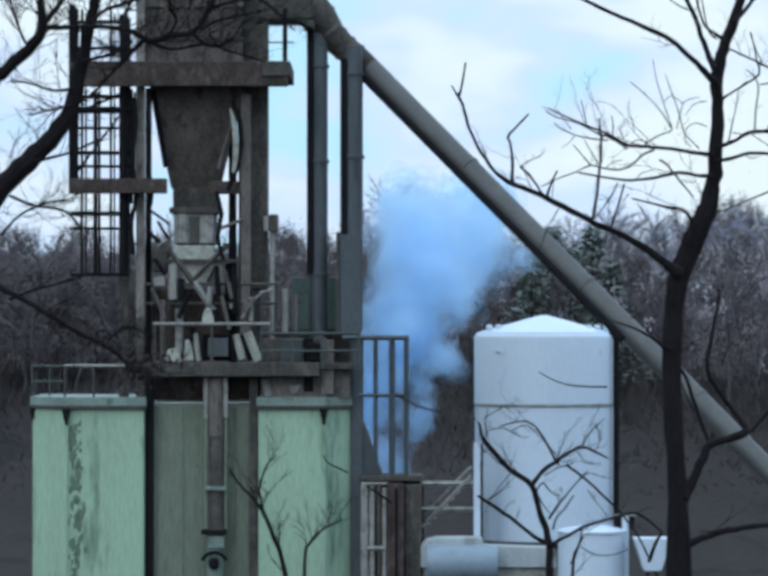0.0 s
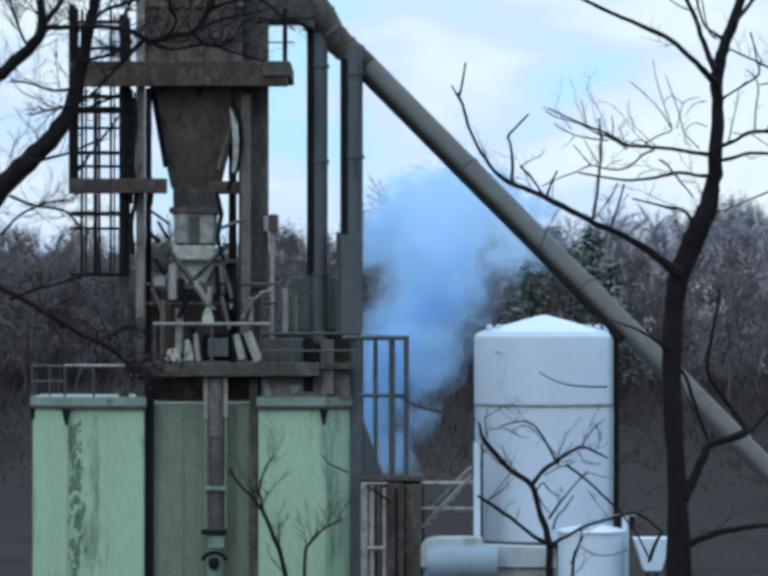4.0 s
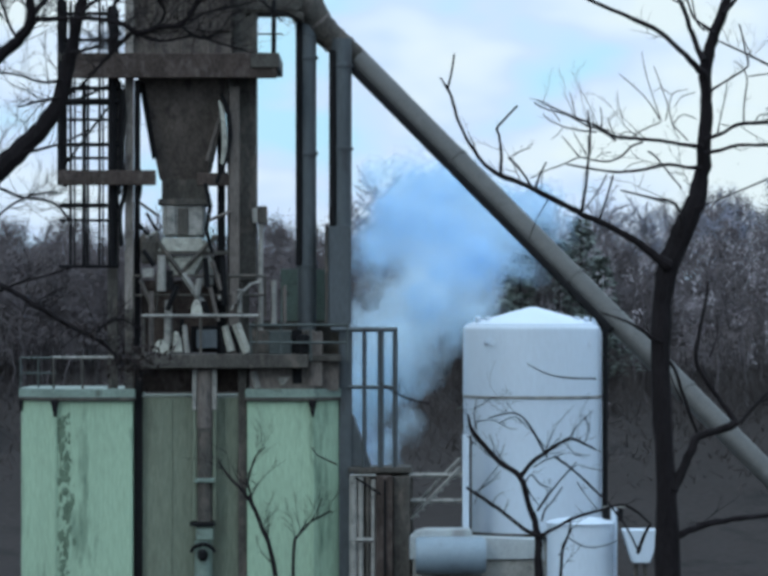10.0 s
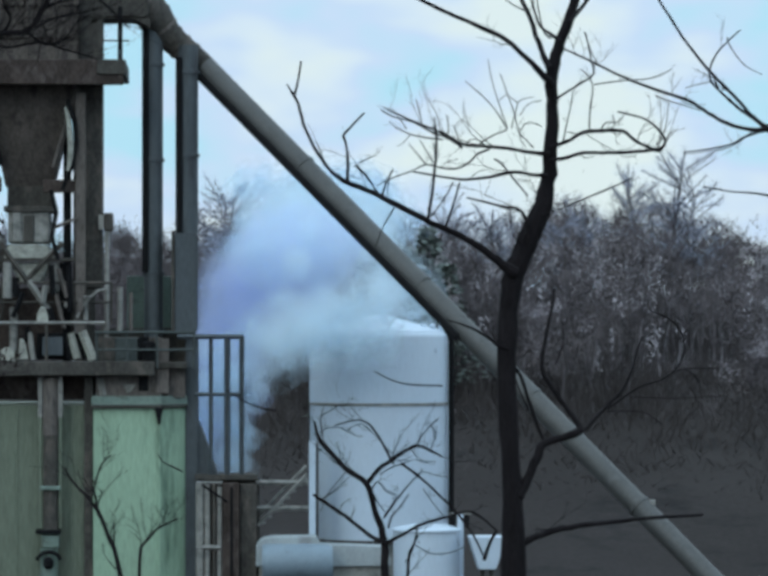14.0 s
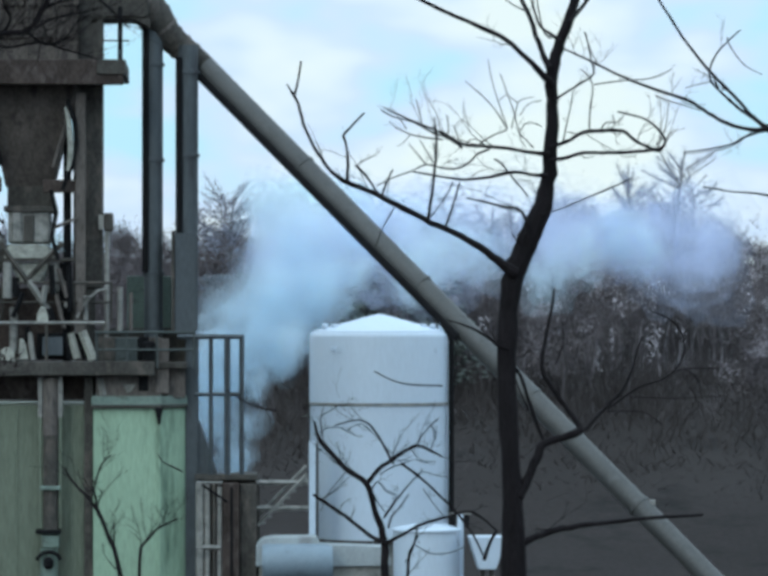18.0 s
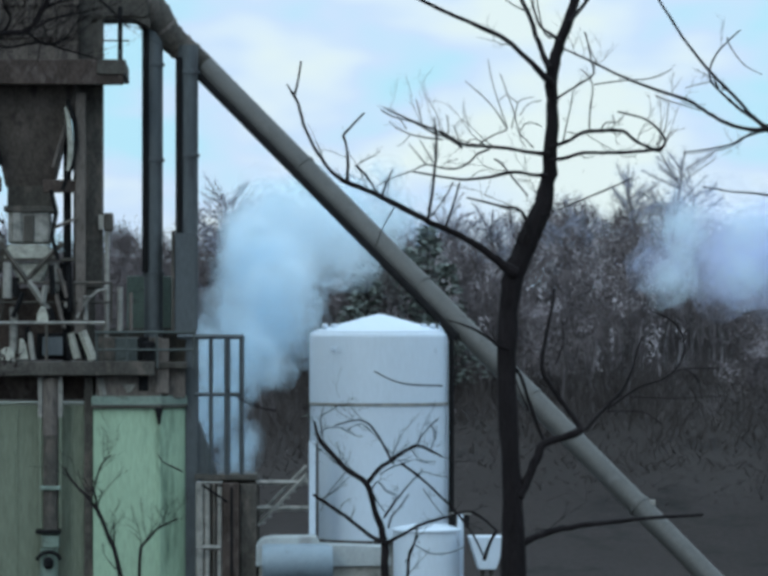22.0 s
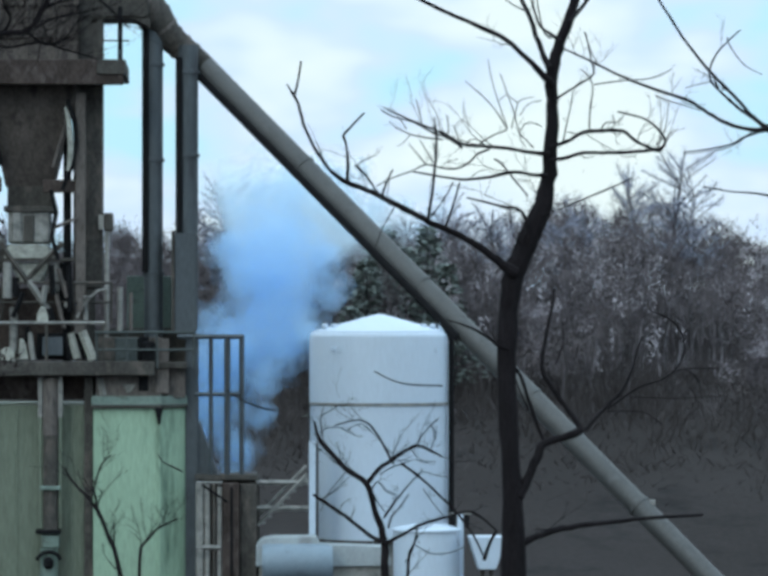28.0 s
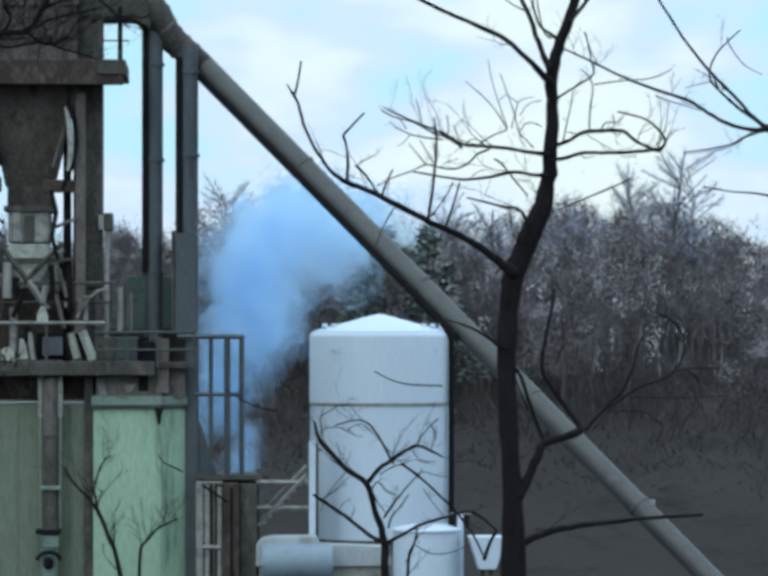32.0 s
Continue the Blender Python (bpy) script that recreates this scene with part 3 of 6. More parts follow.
# the first two black bars stand in for dark gaps between machine parts
for (ax, az, bx, bz, w, m) in ((-4.099, 9.818, -4.05, 9.073, 0.1, BLACK), (-4.148, 8.756, -4.05, 8.366, 0.13, BLACK), (-5.612, 10.001, -5.344, 9.61, 0.08, BLACK), (-5.539, 10.306, -5.27, 10.464, 0.07, PALE),
                               (-3.928, 9.732, -3.709, 9.025, 0.08, DUSTY), (-3.66, 9.818, -3.636, 8.659, 0.1, BLACK), (-5.685, 9.269, -5.356, 8.537, 0.07, DUSTY), (-4.782, 9.147, -5.026, 8.537, 0.09, BLACK),
                               (-4.66, 8.317, -4.685, 7.927, 0.08, BLACK), (-5.417, 9.0, -5.417, 7.5, 0.08, DUSTY), (-3.977, 9.098, -3.782, 8.268, 0.07, DUSTY), (-5.832, 10.733, -5.417, 10.306, 0.06, BLACK),
                               (-5.539, 10.916, -5.27, 10.464, 0.05, BLACK), (-4.014, 10.733, -3.465, 10.952, 0.06, DUSTY), (-4.246, 9.317, -4.294, 8.903, 0.1, PALE), (-3.733, 8.146, -3.66, 7.512, 0.07, BLACK)):
    part("strut_and_gap", bar((ax, -1.62, az), (bx, -1.62, bz), w), m, mixer)
part("junction_box", box(-5.636, -5.368, -1.6, -1.3, 9.33, 9.561, 0.02), PALE, mixer)
part("junction_box", box(-3.44, -3.294, -1.75, -1.55, 8.659, 9.0, 0.02), DUSTY, mixer)
part("hand_wheel", lathe(-3.221, -1.75, [(0.02, 9.0), (0.09, 9.012), (0.09, 9.049), (0.02, 9.061)], 14), PALE, mixer)

# discharge pipe in front of the middle bin
chute = thing("discharge_pipe", "dark discharge pipe with flanges before the middle bin", "pipe")
part("upper_pipe", pipe((-4.111, -1.55, 5.66), (-4.111, -1.55, 7.073), 0.2, 14), DUSTY, chute, "dusty brown upper pipe", smooth=True)
part("pipe", pipe((-4.111, -1.55, 3.364), (-4.111, -1.55, 5.66), 0.185, 14), STEEL, chute, smooth=True)
for xx in (-4.36, -3.87):
    part("side_rail", box(xx - 0.055, xx + 0.055, -1.66, -1.56, 6.1, 7.09), PALE, chute, "pale dusted side rail")
    part("side_rail", box(xx - 0.035, xx + 0.035, -1.62, -1.52, 3.388, 6.1), GREEN_DULL, chute)
part("flange", box(-4.36, -3.86, -1.8, -1.35, 4.33, 4.43), GREEN_CAP, chute)
part("flange", box(-4.465, -3.855, -1.85, -1.35, 3.266, 3.364), BLACK, chute)
part("gate_box", box(-4.319, -3.904, -1.75, -1.3, 2.925, 3.242), GREEN_CAP, chute)
arch = []
for k in range(9):
    a = math.pi * (0.08 + 0.84 * k / 8)
    arch.append((-4.148 + 0.3 * math.cos(a), -1.75, 2.559 + 0.27 * math.sin(a), 0.045))
yoke = part("yoke", rings(bmesh.new(), arch, 8), BLACK, chute, "black curved yoke")
part("knob", lathe(-4.148, -1.8, [(0.06, 2.412), (0.13, 2.485), (0.13, 2.632), (0.06, 2.705)], 12), BLACK, yoke)
part("lower_pipe", pipe((-4.148, -1.5, 0.0), (-4.148, -1.5, 2.9), 0.22, 14), GREEN_CAP, chute, smooth=True)

# lamp on the duct column
lamp = thing("floodlight", "grey box floodlight on a thin post", "lamp")
flood = part("housing", box(-2.83, -2.599, -1.2, -0.9, 10.659, 11.099, 0.03), STEEL, lamp)
part("reflector", box(-2.965, -2.83, -1.15, -0.95, 10.684, 11.05, 0.02), PALE, flood)
part("post", pipe((-2.757, -1.05, 7.414), (-2.757, -1.05, 10.684), 0.06, 8), PALE, lamp)


# ---------------------------------------------------------------- ducts
def bend(x, y, z, r_bend, r, a0, a1, n=10):
    return [(x + r_bend * math.cos(a0 + (a1 - a0) * k / n), y, z + r_bend * math.sin(a0 + (a1 - a0) * k / n), r) for k in range(n + 1)]


def upright_duct(xc, y, r, z_top, z_foot, collars, label):
    t = thing("upright_duct", label, "duct", "upright ducts")
    tube = part("pipe", pipe((xc, y, z_foot), (xc, y, z_top), r, 18), STEEL_BLUE, t, smooth=True)
    # black strip added for the shade along the duct's left edge
    part("edge_shade", box(xc - r - 0.05, xc - r + 0.11, y - r - 0.03, y + 0.05, max(z_foot, 9.65), z_top - 0.3), BLACK, tube, "black strip standing in for the duct's shaded edge")
    for z in collars:
        part("collar", lathe(xc, y, [(r + 0.01, z - 0.05), (r + 0.04, z - 0.04), (r + 0.04, z + 0.04), (r + 0.01, z + 0.05)], 18), STEEL_BLUE, tube)
    return t


upright_duct(-1.635, 0.0, 0.232, 16.101, 6.524, (14.82, 12.441, 9.635), "tall blue-grey upright duct with a bent top")
upright_duct(-0.781, 0.05, 0.256, 15.308, 10.611, (14.637, 12.563), "tall blue-grey upright duct with a bent top")
low = thing("upright_duct", "wider dark duct base below the upright duct", "duct", "upright ducts")
part("reducer", column([(-1.12, -0.95), (-0.53, -0.95), (-0.53, 0.4), (-1.12, 0.4)], 8.171, 10.611, 0.04), STEEL_BLUE, low)
# added strip, darker than the duct base, down its left edge
part("dark_edge", box(-1.18, -1.10, -1.0, -0.2, 8.2, 10.66), STEEL, low)
part("casing", column([(-0.83, -1.0), (-0.512, -1.0), (-0.512, 0.9), (-0.83, 0.9)], 0.0, 8.146, 0.03), STEEL_BLUE, low)
part("hopper_side", prism([(-0.537, 5.95), (-0.488, 5.95), (-0.037, 4.681), (-0.537, 4.681)], -0.9, 0.9, 0.02), STEEL_BLUE, low, "blue-grey sloping hopper side")

# head box joining the ducts with the tower
head = thing("duct_head", "dark duct header bridging tower and ducts", "duct")
part("casing", column([(-3.489, -0.95), (-1.757, -0.95), (-1.757, 0.8), (-3.489, 0.8)], 15.89, 17.931, 0.06), STEEL, head)
for k, (xx, w) in enumerate(((-3.0, 0.16), (-1.92, 0.2))):
    part("gusset", prism([(xx - w, 15.9), (xx + w, 15.9), (xx + (w if k else -w), 15.9 - 1.2 * w)], -0.9, 0.7, 0.02), STEEL, head)

slant = thing("slanting_duct", "long grey galvanised duct running down at a slant", "duct")
p0, p1 = Vector((-0.478, 0.5, 14.904)), Vector((12.227, -7.900, 1.552))
elbow = [(-3.214, -0.2, 16.45, 0.463), (-2.607, -0.13, 16.456, 0.463), (-2.243, -0.06, 16.426, 0.463), (-1.879, 0.01, 16.298, 0.464), (-1.612, 0.08, 16.01, 0.452), (-1.417, 0.15, 15.723, 0.403), (-1.211, 0.22, 15.508, 0.361), (-0.967, 0.29, 15.293, 0.337), (-0.723, 0.36, 15.103, 0.318), (-0.478, 0.43, 14.899, 0.3), (-0.233, 0.5, 14.647, 0.294)]
bow = part("elbow", rings(bmesh.new(), curve(elbow, 3), 22), STEEL, slant, "dark segmented elbow", True)
# odd bands are paler, carrying the highlights on the elbow's segments
for i in (2, 3, 4, 5, 6, 7, 8):
    a, b = Vector(elbow[i][:3]), Vector(elbow[i + 1][:3])
    d = (b - Vector(elbow[i - 1][:3])).normalized() * 0.035
    part("elbow_band", pipe(a - d, a + d, elbow[i][3] + 0.022, 22), DUSTY if i % 2 else STEEL, bow)
for i, (a, b) in enumerate(zip((0.0, 0.2, 0.42, 0.62, 0.806), (0.2, 0.42, 0.62, 0.806, 1.0))):
    part("section", pipe(p0.lerp(p1, a), p0.lerp(p1, b), 0.298 - 0.05 * a, 22, 0.298 - 0.05 * b), DUCT, slant, smooth=True)
for f in (0.2, 0.42, 0.62, 0.806):
    c, d = p0.lerp(p1, f), (p1 - p0).normalized() * 0.04
    part("flange", pipe(c - d, c + d, 0.322 - 0.05 * f, 22), DUCT, slant)
part("clamp", box(p0.lerp(p1, 0.812).x + 0.13, p0.lerp(p1, 0.812).x + 0.29, p0.lerp(p1, 0.812).y - 0.1, p0.lerp(p1, 0.812).y + 0.1, p0.lerp(p1, 0.812).z + 0.1, p0.lerp(p1, 0.812).z + 0.22, 0.02), PALE, slant, "pale clamp on the duct")
under = (p1 - p0).normalized().cross(Vector((0, 1, 0))).normalized()
under = under if under.z < 0 else -under
# black bar added to darken the underside of the upper half
part("underside_shade", rings(bmesh.new(), [(*(p0.lerp(p1, 0.0) + under * 0.26 + Vector((0, -0.22, 0))), 0.10), (*(p0.lerp(p1, 0.5) + under * 0.26 + Vector((0, -0.22, 0))), 0.09)], 6), BLACK, slant, "black strip standing in for the duct's shaded underside")
part("end_box", box(p1.x - 0.5, p1.x + 0.7, p1.y - 0.6, p1.y + 0.6, 0.0, p1.z + 0.3, 0.03), STEEL, slant)

# ---------------------------------------------------------------- white tank
tank = thing("storage_tank", "tall white steel tank with a shallow conical roof", "tank")
tx, tr, ty = 4.068, 1.765, 1.8
part("shell", lathe(tx, ty, [(tr, 2.961), (tr, 6.316)], 56), WHITE, tank, smooth=True)
upper = part("upper_shell", lathe(tx, ty, [(tr + 0.015, 6.389), (tr + 0.015, 6.402), (tr + 0.015, 8.03), (tr + 0.005, 8.09), (tr - 0.04, 8.15), (tr - 0.09, 8.165)], 56), WHITE, tank, smooth=True)
roof = part("roof", lathe(tx, ty, [(tr - 0.06, 8.15), (tr - 0.07, 8.19), (0.9, 8.40), (0.08, 8.622)], 56), WHITE, tank, "white conical roof", True)
part("band", lathe(tx, ty, [(tr + 0.002, 6.316), (tr + 0.03, 6.328), (tr + 0.03, 6.377), (tr + 0.002, 6.389)], 56), PALE, tank, "grey weld band")
part("base_ring", lathe(tx, ty, [(tr - 0.25, 2.851), (tr + 0.02, 2.888), (tr + 0.02, 2.961)], 56), STEEL, tank)
part("skirt", lathe(tx, ty, [(tr - 0.3, 0.0), (tr - 0.3, 2.851)], 40), PALE, tank)
for sx, s in ((2.66, 0.07), (2.904, 0.08), (5.148, 0.08), (5.392, 0.07), (5.588, 0.05)):
    part("roof_fitting", lathe(sx, 1.2, [(s, 8.171), (s, 8.28), (s * 1.25, 8.293), (s * 1.1, 8.354), (s * 0.4, 8.378)], 12), WHITE, roof)
side = part("side_pipe", pipe((5.856, 1.2, 3.169), (5.856, 1.2, 8.0), 0.075, 10), BLACK, tank, "black pipe down the side")
part("side_pipe_elbow", rings(bmesh.new(), [(5.856, 1.2, 7.975, 0.075), (5.819, 1.25, 8.097, 0.075), (5.685, 1.3, 8.171, 0.07)], 10), BLACK, side)
part("nozzle", rings(bmesh.new(), [(3.0, 0.33, 7.731, 0.09), (3.0, 0.45, 7.731, 0.09)], 12), WHITE, upper)
part("nozzle", rings(bmesh.new(), [(2.82, 0.42, 7.731, 0.05), (2.82, 0.55, 7.731, 0.05)], 12), WHITE, upper)
part("nozzle", rings(bmesh.new(), [(5.41, 0.62, 7.70, 0.07), (5.41, 0.8, 7.70, 0.07)], 12), WHITE, upper)

# white stair beside the tank
steps = thing("tank_stair", "white painted stair and landing beside the tank", "stair")
part("post", box(2.22, 2.379, -0.6, -0.45, 0.0, 5.462), WHITE, steps)
part("post", box(2.403, 2.464, -0.2, -0.1, 0.0, 5.426), STEEL, steps)
for zz in (4.45, 3.815):
    part("rail", bar((0.903, -0.5, zz), (2.22, -0.5, zz), 0.09), PALE, steps)
part("stringer", bar((0.952, -0.55, 3.388), (2.172, -0.55, 4.657), 0.07), PALE, steps)
part("stringer", bar((1.0, -0.1, 3.632), (2.172, -0.1, 4.852), 0.06), PALE, steps)
for k in range(8):
    part("tread", box(0.976 + 0.15 * k, 0.976 + 0.15 * k + 0.17, -0.5, -0.12, 3.413 + 0.158 * k, 3.413 + 0.158 * k + 0.03, 0), PALE, steps)

# low white roofs and vessels at the tank's foot
shed = thing("pump_shed", "low pale shed with a rounded white roof", "shed")
prof = [(0.903, 2.437), (0.903, 2.98), (1.05, 3.12), (1.3, 3.17), (2.40, 3.17), (2.46, 2.96), (4.16, 2.92), (4.221, 2.437)]
part("roof", prism(prof, -1.6, -0.7, 0.02), FADED, shed, "faded white roof")
part("wall", box(0.976, 4.148, -1.5, -0.8, 0.0, 2.437), PALE, shed)
part("cylinder", rings(bmesh.new(), [(1.049, -1.9, 2.559, 0.42), (1.147, -1.9, 2.559, 0.46), (2.635, -1.9, 2.559, 0.46), (2.757, -1.9, 2.559, 0.4)], 20), PALE_BLUE, shed, "blue-grey lying cylinder", True)
small = thing("small_tank", "small white tank with a domed top", "tank")
part("shell", lathe(5.026, -2.4, [(0.805, 0.0), (0.805, 3.376)], 40), WHITE, small, smooth=True)
part("roof", lathe(5.026, -2.4, [(0.842, 3.352), (0.842, 3.4), (0.683, 3.461), (0.305, 3.522), (0.05, 3.547)], 40), WHITE, small, "white low domed roof", True)
part("hatch", lathe(5.441, -2.6, [(0.14, 3.4), (0.14, 3.498), (0.05, 3.522)], 14), WHITE, small)
vent = thing("vent_pipe", "white stub pipe between two black brackets", "pipe")
x_v, z_v = 5.844, 3.762
part("pipe", rings(bmesh.new(), [(x_v, -2.4, 0.0, 0.075), (x_v, -2.4, z_v - 0.04, 0.085), (x_v, -2.4, z_v, 0.06)], 14), WHITE, vent, smooth=True)
for xx in (-0.165, 0.165):
    part("bracket", box(x_v + xx - 0.055, x_v + xx + 0.055, -2.5, -2.3, z_v - 0.33, z_v - 0.02, 0.02), BLACK, vent, "black bracket")
part("arm", box(x_v - 0.26, x_v + 0.28, -2.46, -2.34, z_v - 0.02, z_v + 0.03, 0.01), PALE, vent)

bin_c = thing("feed_hopper", "small white open feed hopper", "hopper")
part("hopper", prism([(6.002, 3.254), (6.93, 3.254), (6.661, 2.461), (6.246, 2.461)], -3.2, -2.5, 0.02), WHITE, bin_c)
part("leg", box(6.295, 6.393, -3.0, -2.9, 0.0, 2.485), STEEL, bin_c)
part("leg", box(6.515, 6.612, -3.0, -2.9, 0.0, 2.485), STEEL, bin_c)

# pipes and boxes beside the ducts
rack = thing("pipe_rack", "upright pale pipes and dark housings by the ducts", "pipework")
for xx, w, m, zt in ((-0.476, 0.1, PALE, 4.462), (-0.293, 0.07, PALE, 4.437), (-0.122, 0.05, STEEL, 4.462), (0.012, 0.06, PALE, 4.389)):
    part("pipe", pipe((xx, -1.4, 0.0), (xx, -1.4, zt), w, 10), m, rack)
part("tie", bar((-0.561, -1.45, 4.486), (0.073, -1.45, 4.486), 0.05), PALE, rack)
part("tie", bar((-0.561, -1.45, 2.9), (0.012, -1.45, 2.9), 0.09), PALE, rack)
part("housing", box(0.073, 0.488, -1.5, -0.6, 0.0, 4.486, 0.02), RUST, rack)
part("housing", box(0.5, 0.927, -1.3, -0.4, 0.0, 4.462, 0.02), STEEL, rack)
part("back_housing", box(-0.488, 1.0, -0.3, 1.2, 0.0, 4.559, 0.02), STEEL, rack)
part("housing_rib", box(0.268, 0.329, -1.56, -1.5, 0.0, 4.389), BLACK, rack)
part("brace", bar((-0.415, -1.55, 4.437), (0.195, -1.55, 4.023), 0.04), BLACK, rack)


# ---------------------------------------------------------------- trees
def branch(parent, path, name="limb", twigs=0, rnd=None, seg=4, spread=1.0, length=0.55):
    """A tapered, knotty limb, with fine twigs along its outer part in one mesh."""
    rnd = rnd or random.Random(len(path))
    pts = curve(path, seg)
    pts = [(x + rnd.gauss(0, min(r, 0.04) * 0.12), y + rnd.gauss(0, min(r, 0.04) * 0.12), z + rnd.gauss(0, r * 0.1), r * rnd.uniform(0.82, 0.95)) for x, y, z, r in pts]
    twigs = int(twigs * 2.5)
    part(name, rings(bmesh.new(), pts, 9 if pts[0][3] > 0.03 else 6), BARK, parent, smooth=True)
    if not twigs:
        return
    bm = bmesh.new()
    for k in range(twigs):
        i = rnd.randrange(len(pts) // 4, len(pts) - 1)
        x, y, z, r = pts[i]
        d = Vector(pts[i + 1][:3]) - Vector(pts[i][:3])
        d = (d.normalized() + Vector((rnd.gauss(0, 0.8), rnd.gauss(0, 0.5), rnd.gauss(0.45, 0.6))) * spread).normalized()
        grow(bm, Vector((x, y, z)), d, length * rnd.uniform(0.4, 1.3), min(r * 0.4, 0.008), rnd, 2)
    tagged(part("twig_spray", bm, BARK, parent), kind="stuff")


def grow(bm, p, d, length, r, rnd, level):
    path = [(*p, r)]
    n = 4
    for k in range(n):
        d = (d + Vector((rnd.gauss(0, 0.15), rnd.gauss(0, 0.15), rnd.gauss(0.04, 0.14)))).normalized()
        p = p + d * length / n
        path.append((*p, r * (1 - 0.75 * (k + 1) / n)))
        if level and rnd.random() < 0.75:
            grow(bm, p.copy(), (d + Vector((rnd.gauss(0, 0.7), rnd.gauss(0, 0.5), rnd.gauss(0.2, 0.5)))).normalized(), length * rnd.uniform(0.3, 0.6), r * 0.6, rnd, level - 1)
    rings(bm, path, 3, False)


rnd_t = random.Random(11)
oak = thing("bare_tree", "bare dark-barked tree forking before the plant", "tree", "bare foreground trees")
branch(oak, [(3.401, -49.00, 2.605, 0.1858), (3.397, -48.98, 4.292, 0.1746), (3.392, -48.97, 5.699, 0.1634), (3.371, -48.95, 6.544, 0.1297), (3.327, -48.93, 7.389, 0.1297), (3.306, -48.92, 8.122, 0.1354), (3.341, -48.90, 8.686, 0.1355), (3.433, -48.88, 9.110, 0.1468), (3.564, -48.87, 9.421, 0.1525), (3.718, -48.85, 9.760, 0.1300), (3.799, -48.83, 10.100, 0.1018), (3.840, -48.82, 10.496, 0.0905), (3.858, -48.80, 10.950, 0.0820), (3.849, -48.78, 11.290, 0.0849), (3.929, -48.77, 11.631, 0.0764), (4.039, -48.75, 11.944, 0.0680), (4.125, -48.73, 12.200, 0.0623), (4.229, -48.72, 12.655, 0.0510), (4.287, -48.70, 13.167, 0.0340)], "trunk", 3, rnd_t)
branch(oak, [(3.401, -49.00, 9.024, 0.0957), (3.251, -49.04, 9.136, 0.0619), (3.012, -49.08, 9.315, 0.0478), (2.672, -49.12, 9.499, 0.0421), (2.333, -49.17, 9.650, 0.0393), (1.939, -49.21, 9.850, 0.0364), (1.629, -49.25, 9.994, 0.0336), (1.431, -49.29, 10.071, 0.0336), (1.274, -49.33, 10.181, 0.0251), (1.122, -49.38, 10.386, 0.0223), (0.981, -49.42, 10.646, 0.0195), (0.897, -49.46, 10.939, 0.0195), (0.812, -49.50, 11.087, 0.0167)], "limb", 1, rnd_t)
branch(oak, [(0.855, -49.30, 11.055, 0.0168), (0.893, -49.35, 11.197, 0.0140), (0.931, -49.40, 11.439, 0.0112)])
branch(oak, [(0.855, -49.30, 11.055, 0.0140), (0.804, -49.35, 11.119, 0.0112), (0.770, -49.40, 11.171, 0.0084)])
branch(oak, [(1.456, -49.40, 10.050, 0.0223), (1.461, -49.42, 10.301, 0.0195), (1.438, -49.44, 10.495, 0.0167), (1.415, -49.46, 10.588, 0.0167), (1.509, -49.48, 10.699, 0.0139), (1.647, -49.50, 10.842, 0.0111)])
branch(oak, [(1.818, -49.40, 9.900, 0.0167), (1.711, -49.30, 10.082, 0.0112), (1.547, -49.20, 10.265, 0.0084)])
branch(oak, [(1.850, -49.30, 9.886, 0.0196), (1.911, -49.20, 10.058, 0.0140), (1.989, -49.10, 10.213, 0.0112)])
branch(oak, [(2.382, -49.30, 9.635, 0.0224), (2.431, -49.22, 9.917, 0.0196), (2.474, -49.15, 10.256, 0.0168), (2.496, -49.07, 10.568, 0.0141), (2.466, -49.00, 10.826, 0.0084)], "limb", 1, rnd_t)
branch(oak, [(2.583, -49.20, 9.526, 0.0168), (2.688, -49.05, 9.810, 0.0141), (2.771, -48.90, 10.069, 0.0113)])
branch(oak, [(3.840, -49.00, 11.192, 0.0563), (3.714, -49.09, 11.315, 0.0450), (3.539, -49.17, 11.478, 0.0365), (3.279, -49.26, 11.695, 0.0336), (2.882, -49.34, 11.879, 0.0279), (2.541, -49.43, 12.017, 0.0251), (2.230, -49.51, 12.160, 0.0222), (1.865, -49.60, 12.346, 0.0167)], "limb", 1, rnd_t)
branch(oak, [(3.806, -49.00, 11.389, 0.0507), (3.746, -48.92, 11.535, 0.0395), (3.663, -48.84, 11.767, 0.0339), (3.602, -48.76, 12.000, 0.0311), (3.523, -48.68, 12.177, 0.0284), (3.388, -48.60, 12.496, 0.0227)], "limb", 1, rnd_t)
branch(oak, [(3.947, -49.00, 11.698, 0.0338), (3.827, -48.90, 11.791, 0.0226), (3.711, -48.80, 11.900, 0.0170), (3.635, -48.70, 12.146, 0.0142), (3.587, -48.60, 12.439, 0.0114)])
branch(oak, [(4.032, -49.00, 11.924, 0.0338), (4.189, -48.83, 12.107, 0.0254), (4.319, -48.67, 12.291, 0.0227), (4.478, -48.50, 12.563, 0.0171)], "limb", 1, rnd_t)
branch(oak, [(3.778, -49.00, 10.150, 0.0366), (3.630, -49.08, 10.158, 0.0225), (3.371, -49.17, 10.183, 0.0224), (3.112, -49.25, 10.129, 0.0196), (2.827, -49.33, 10.092, 0.0168), (2.514, -49.42, 10.122, 0.0139), (2.203, -49.50, 10.175, 0.0111)], "limb", 1, rnd_t, 4, 1.0, 0.45)
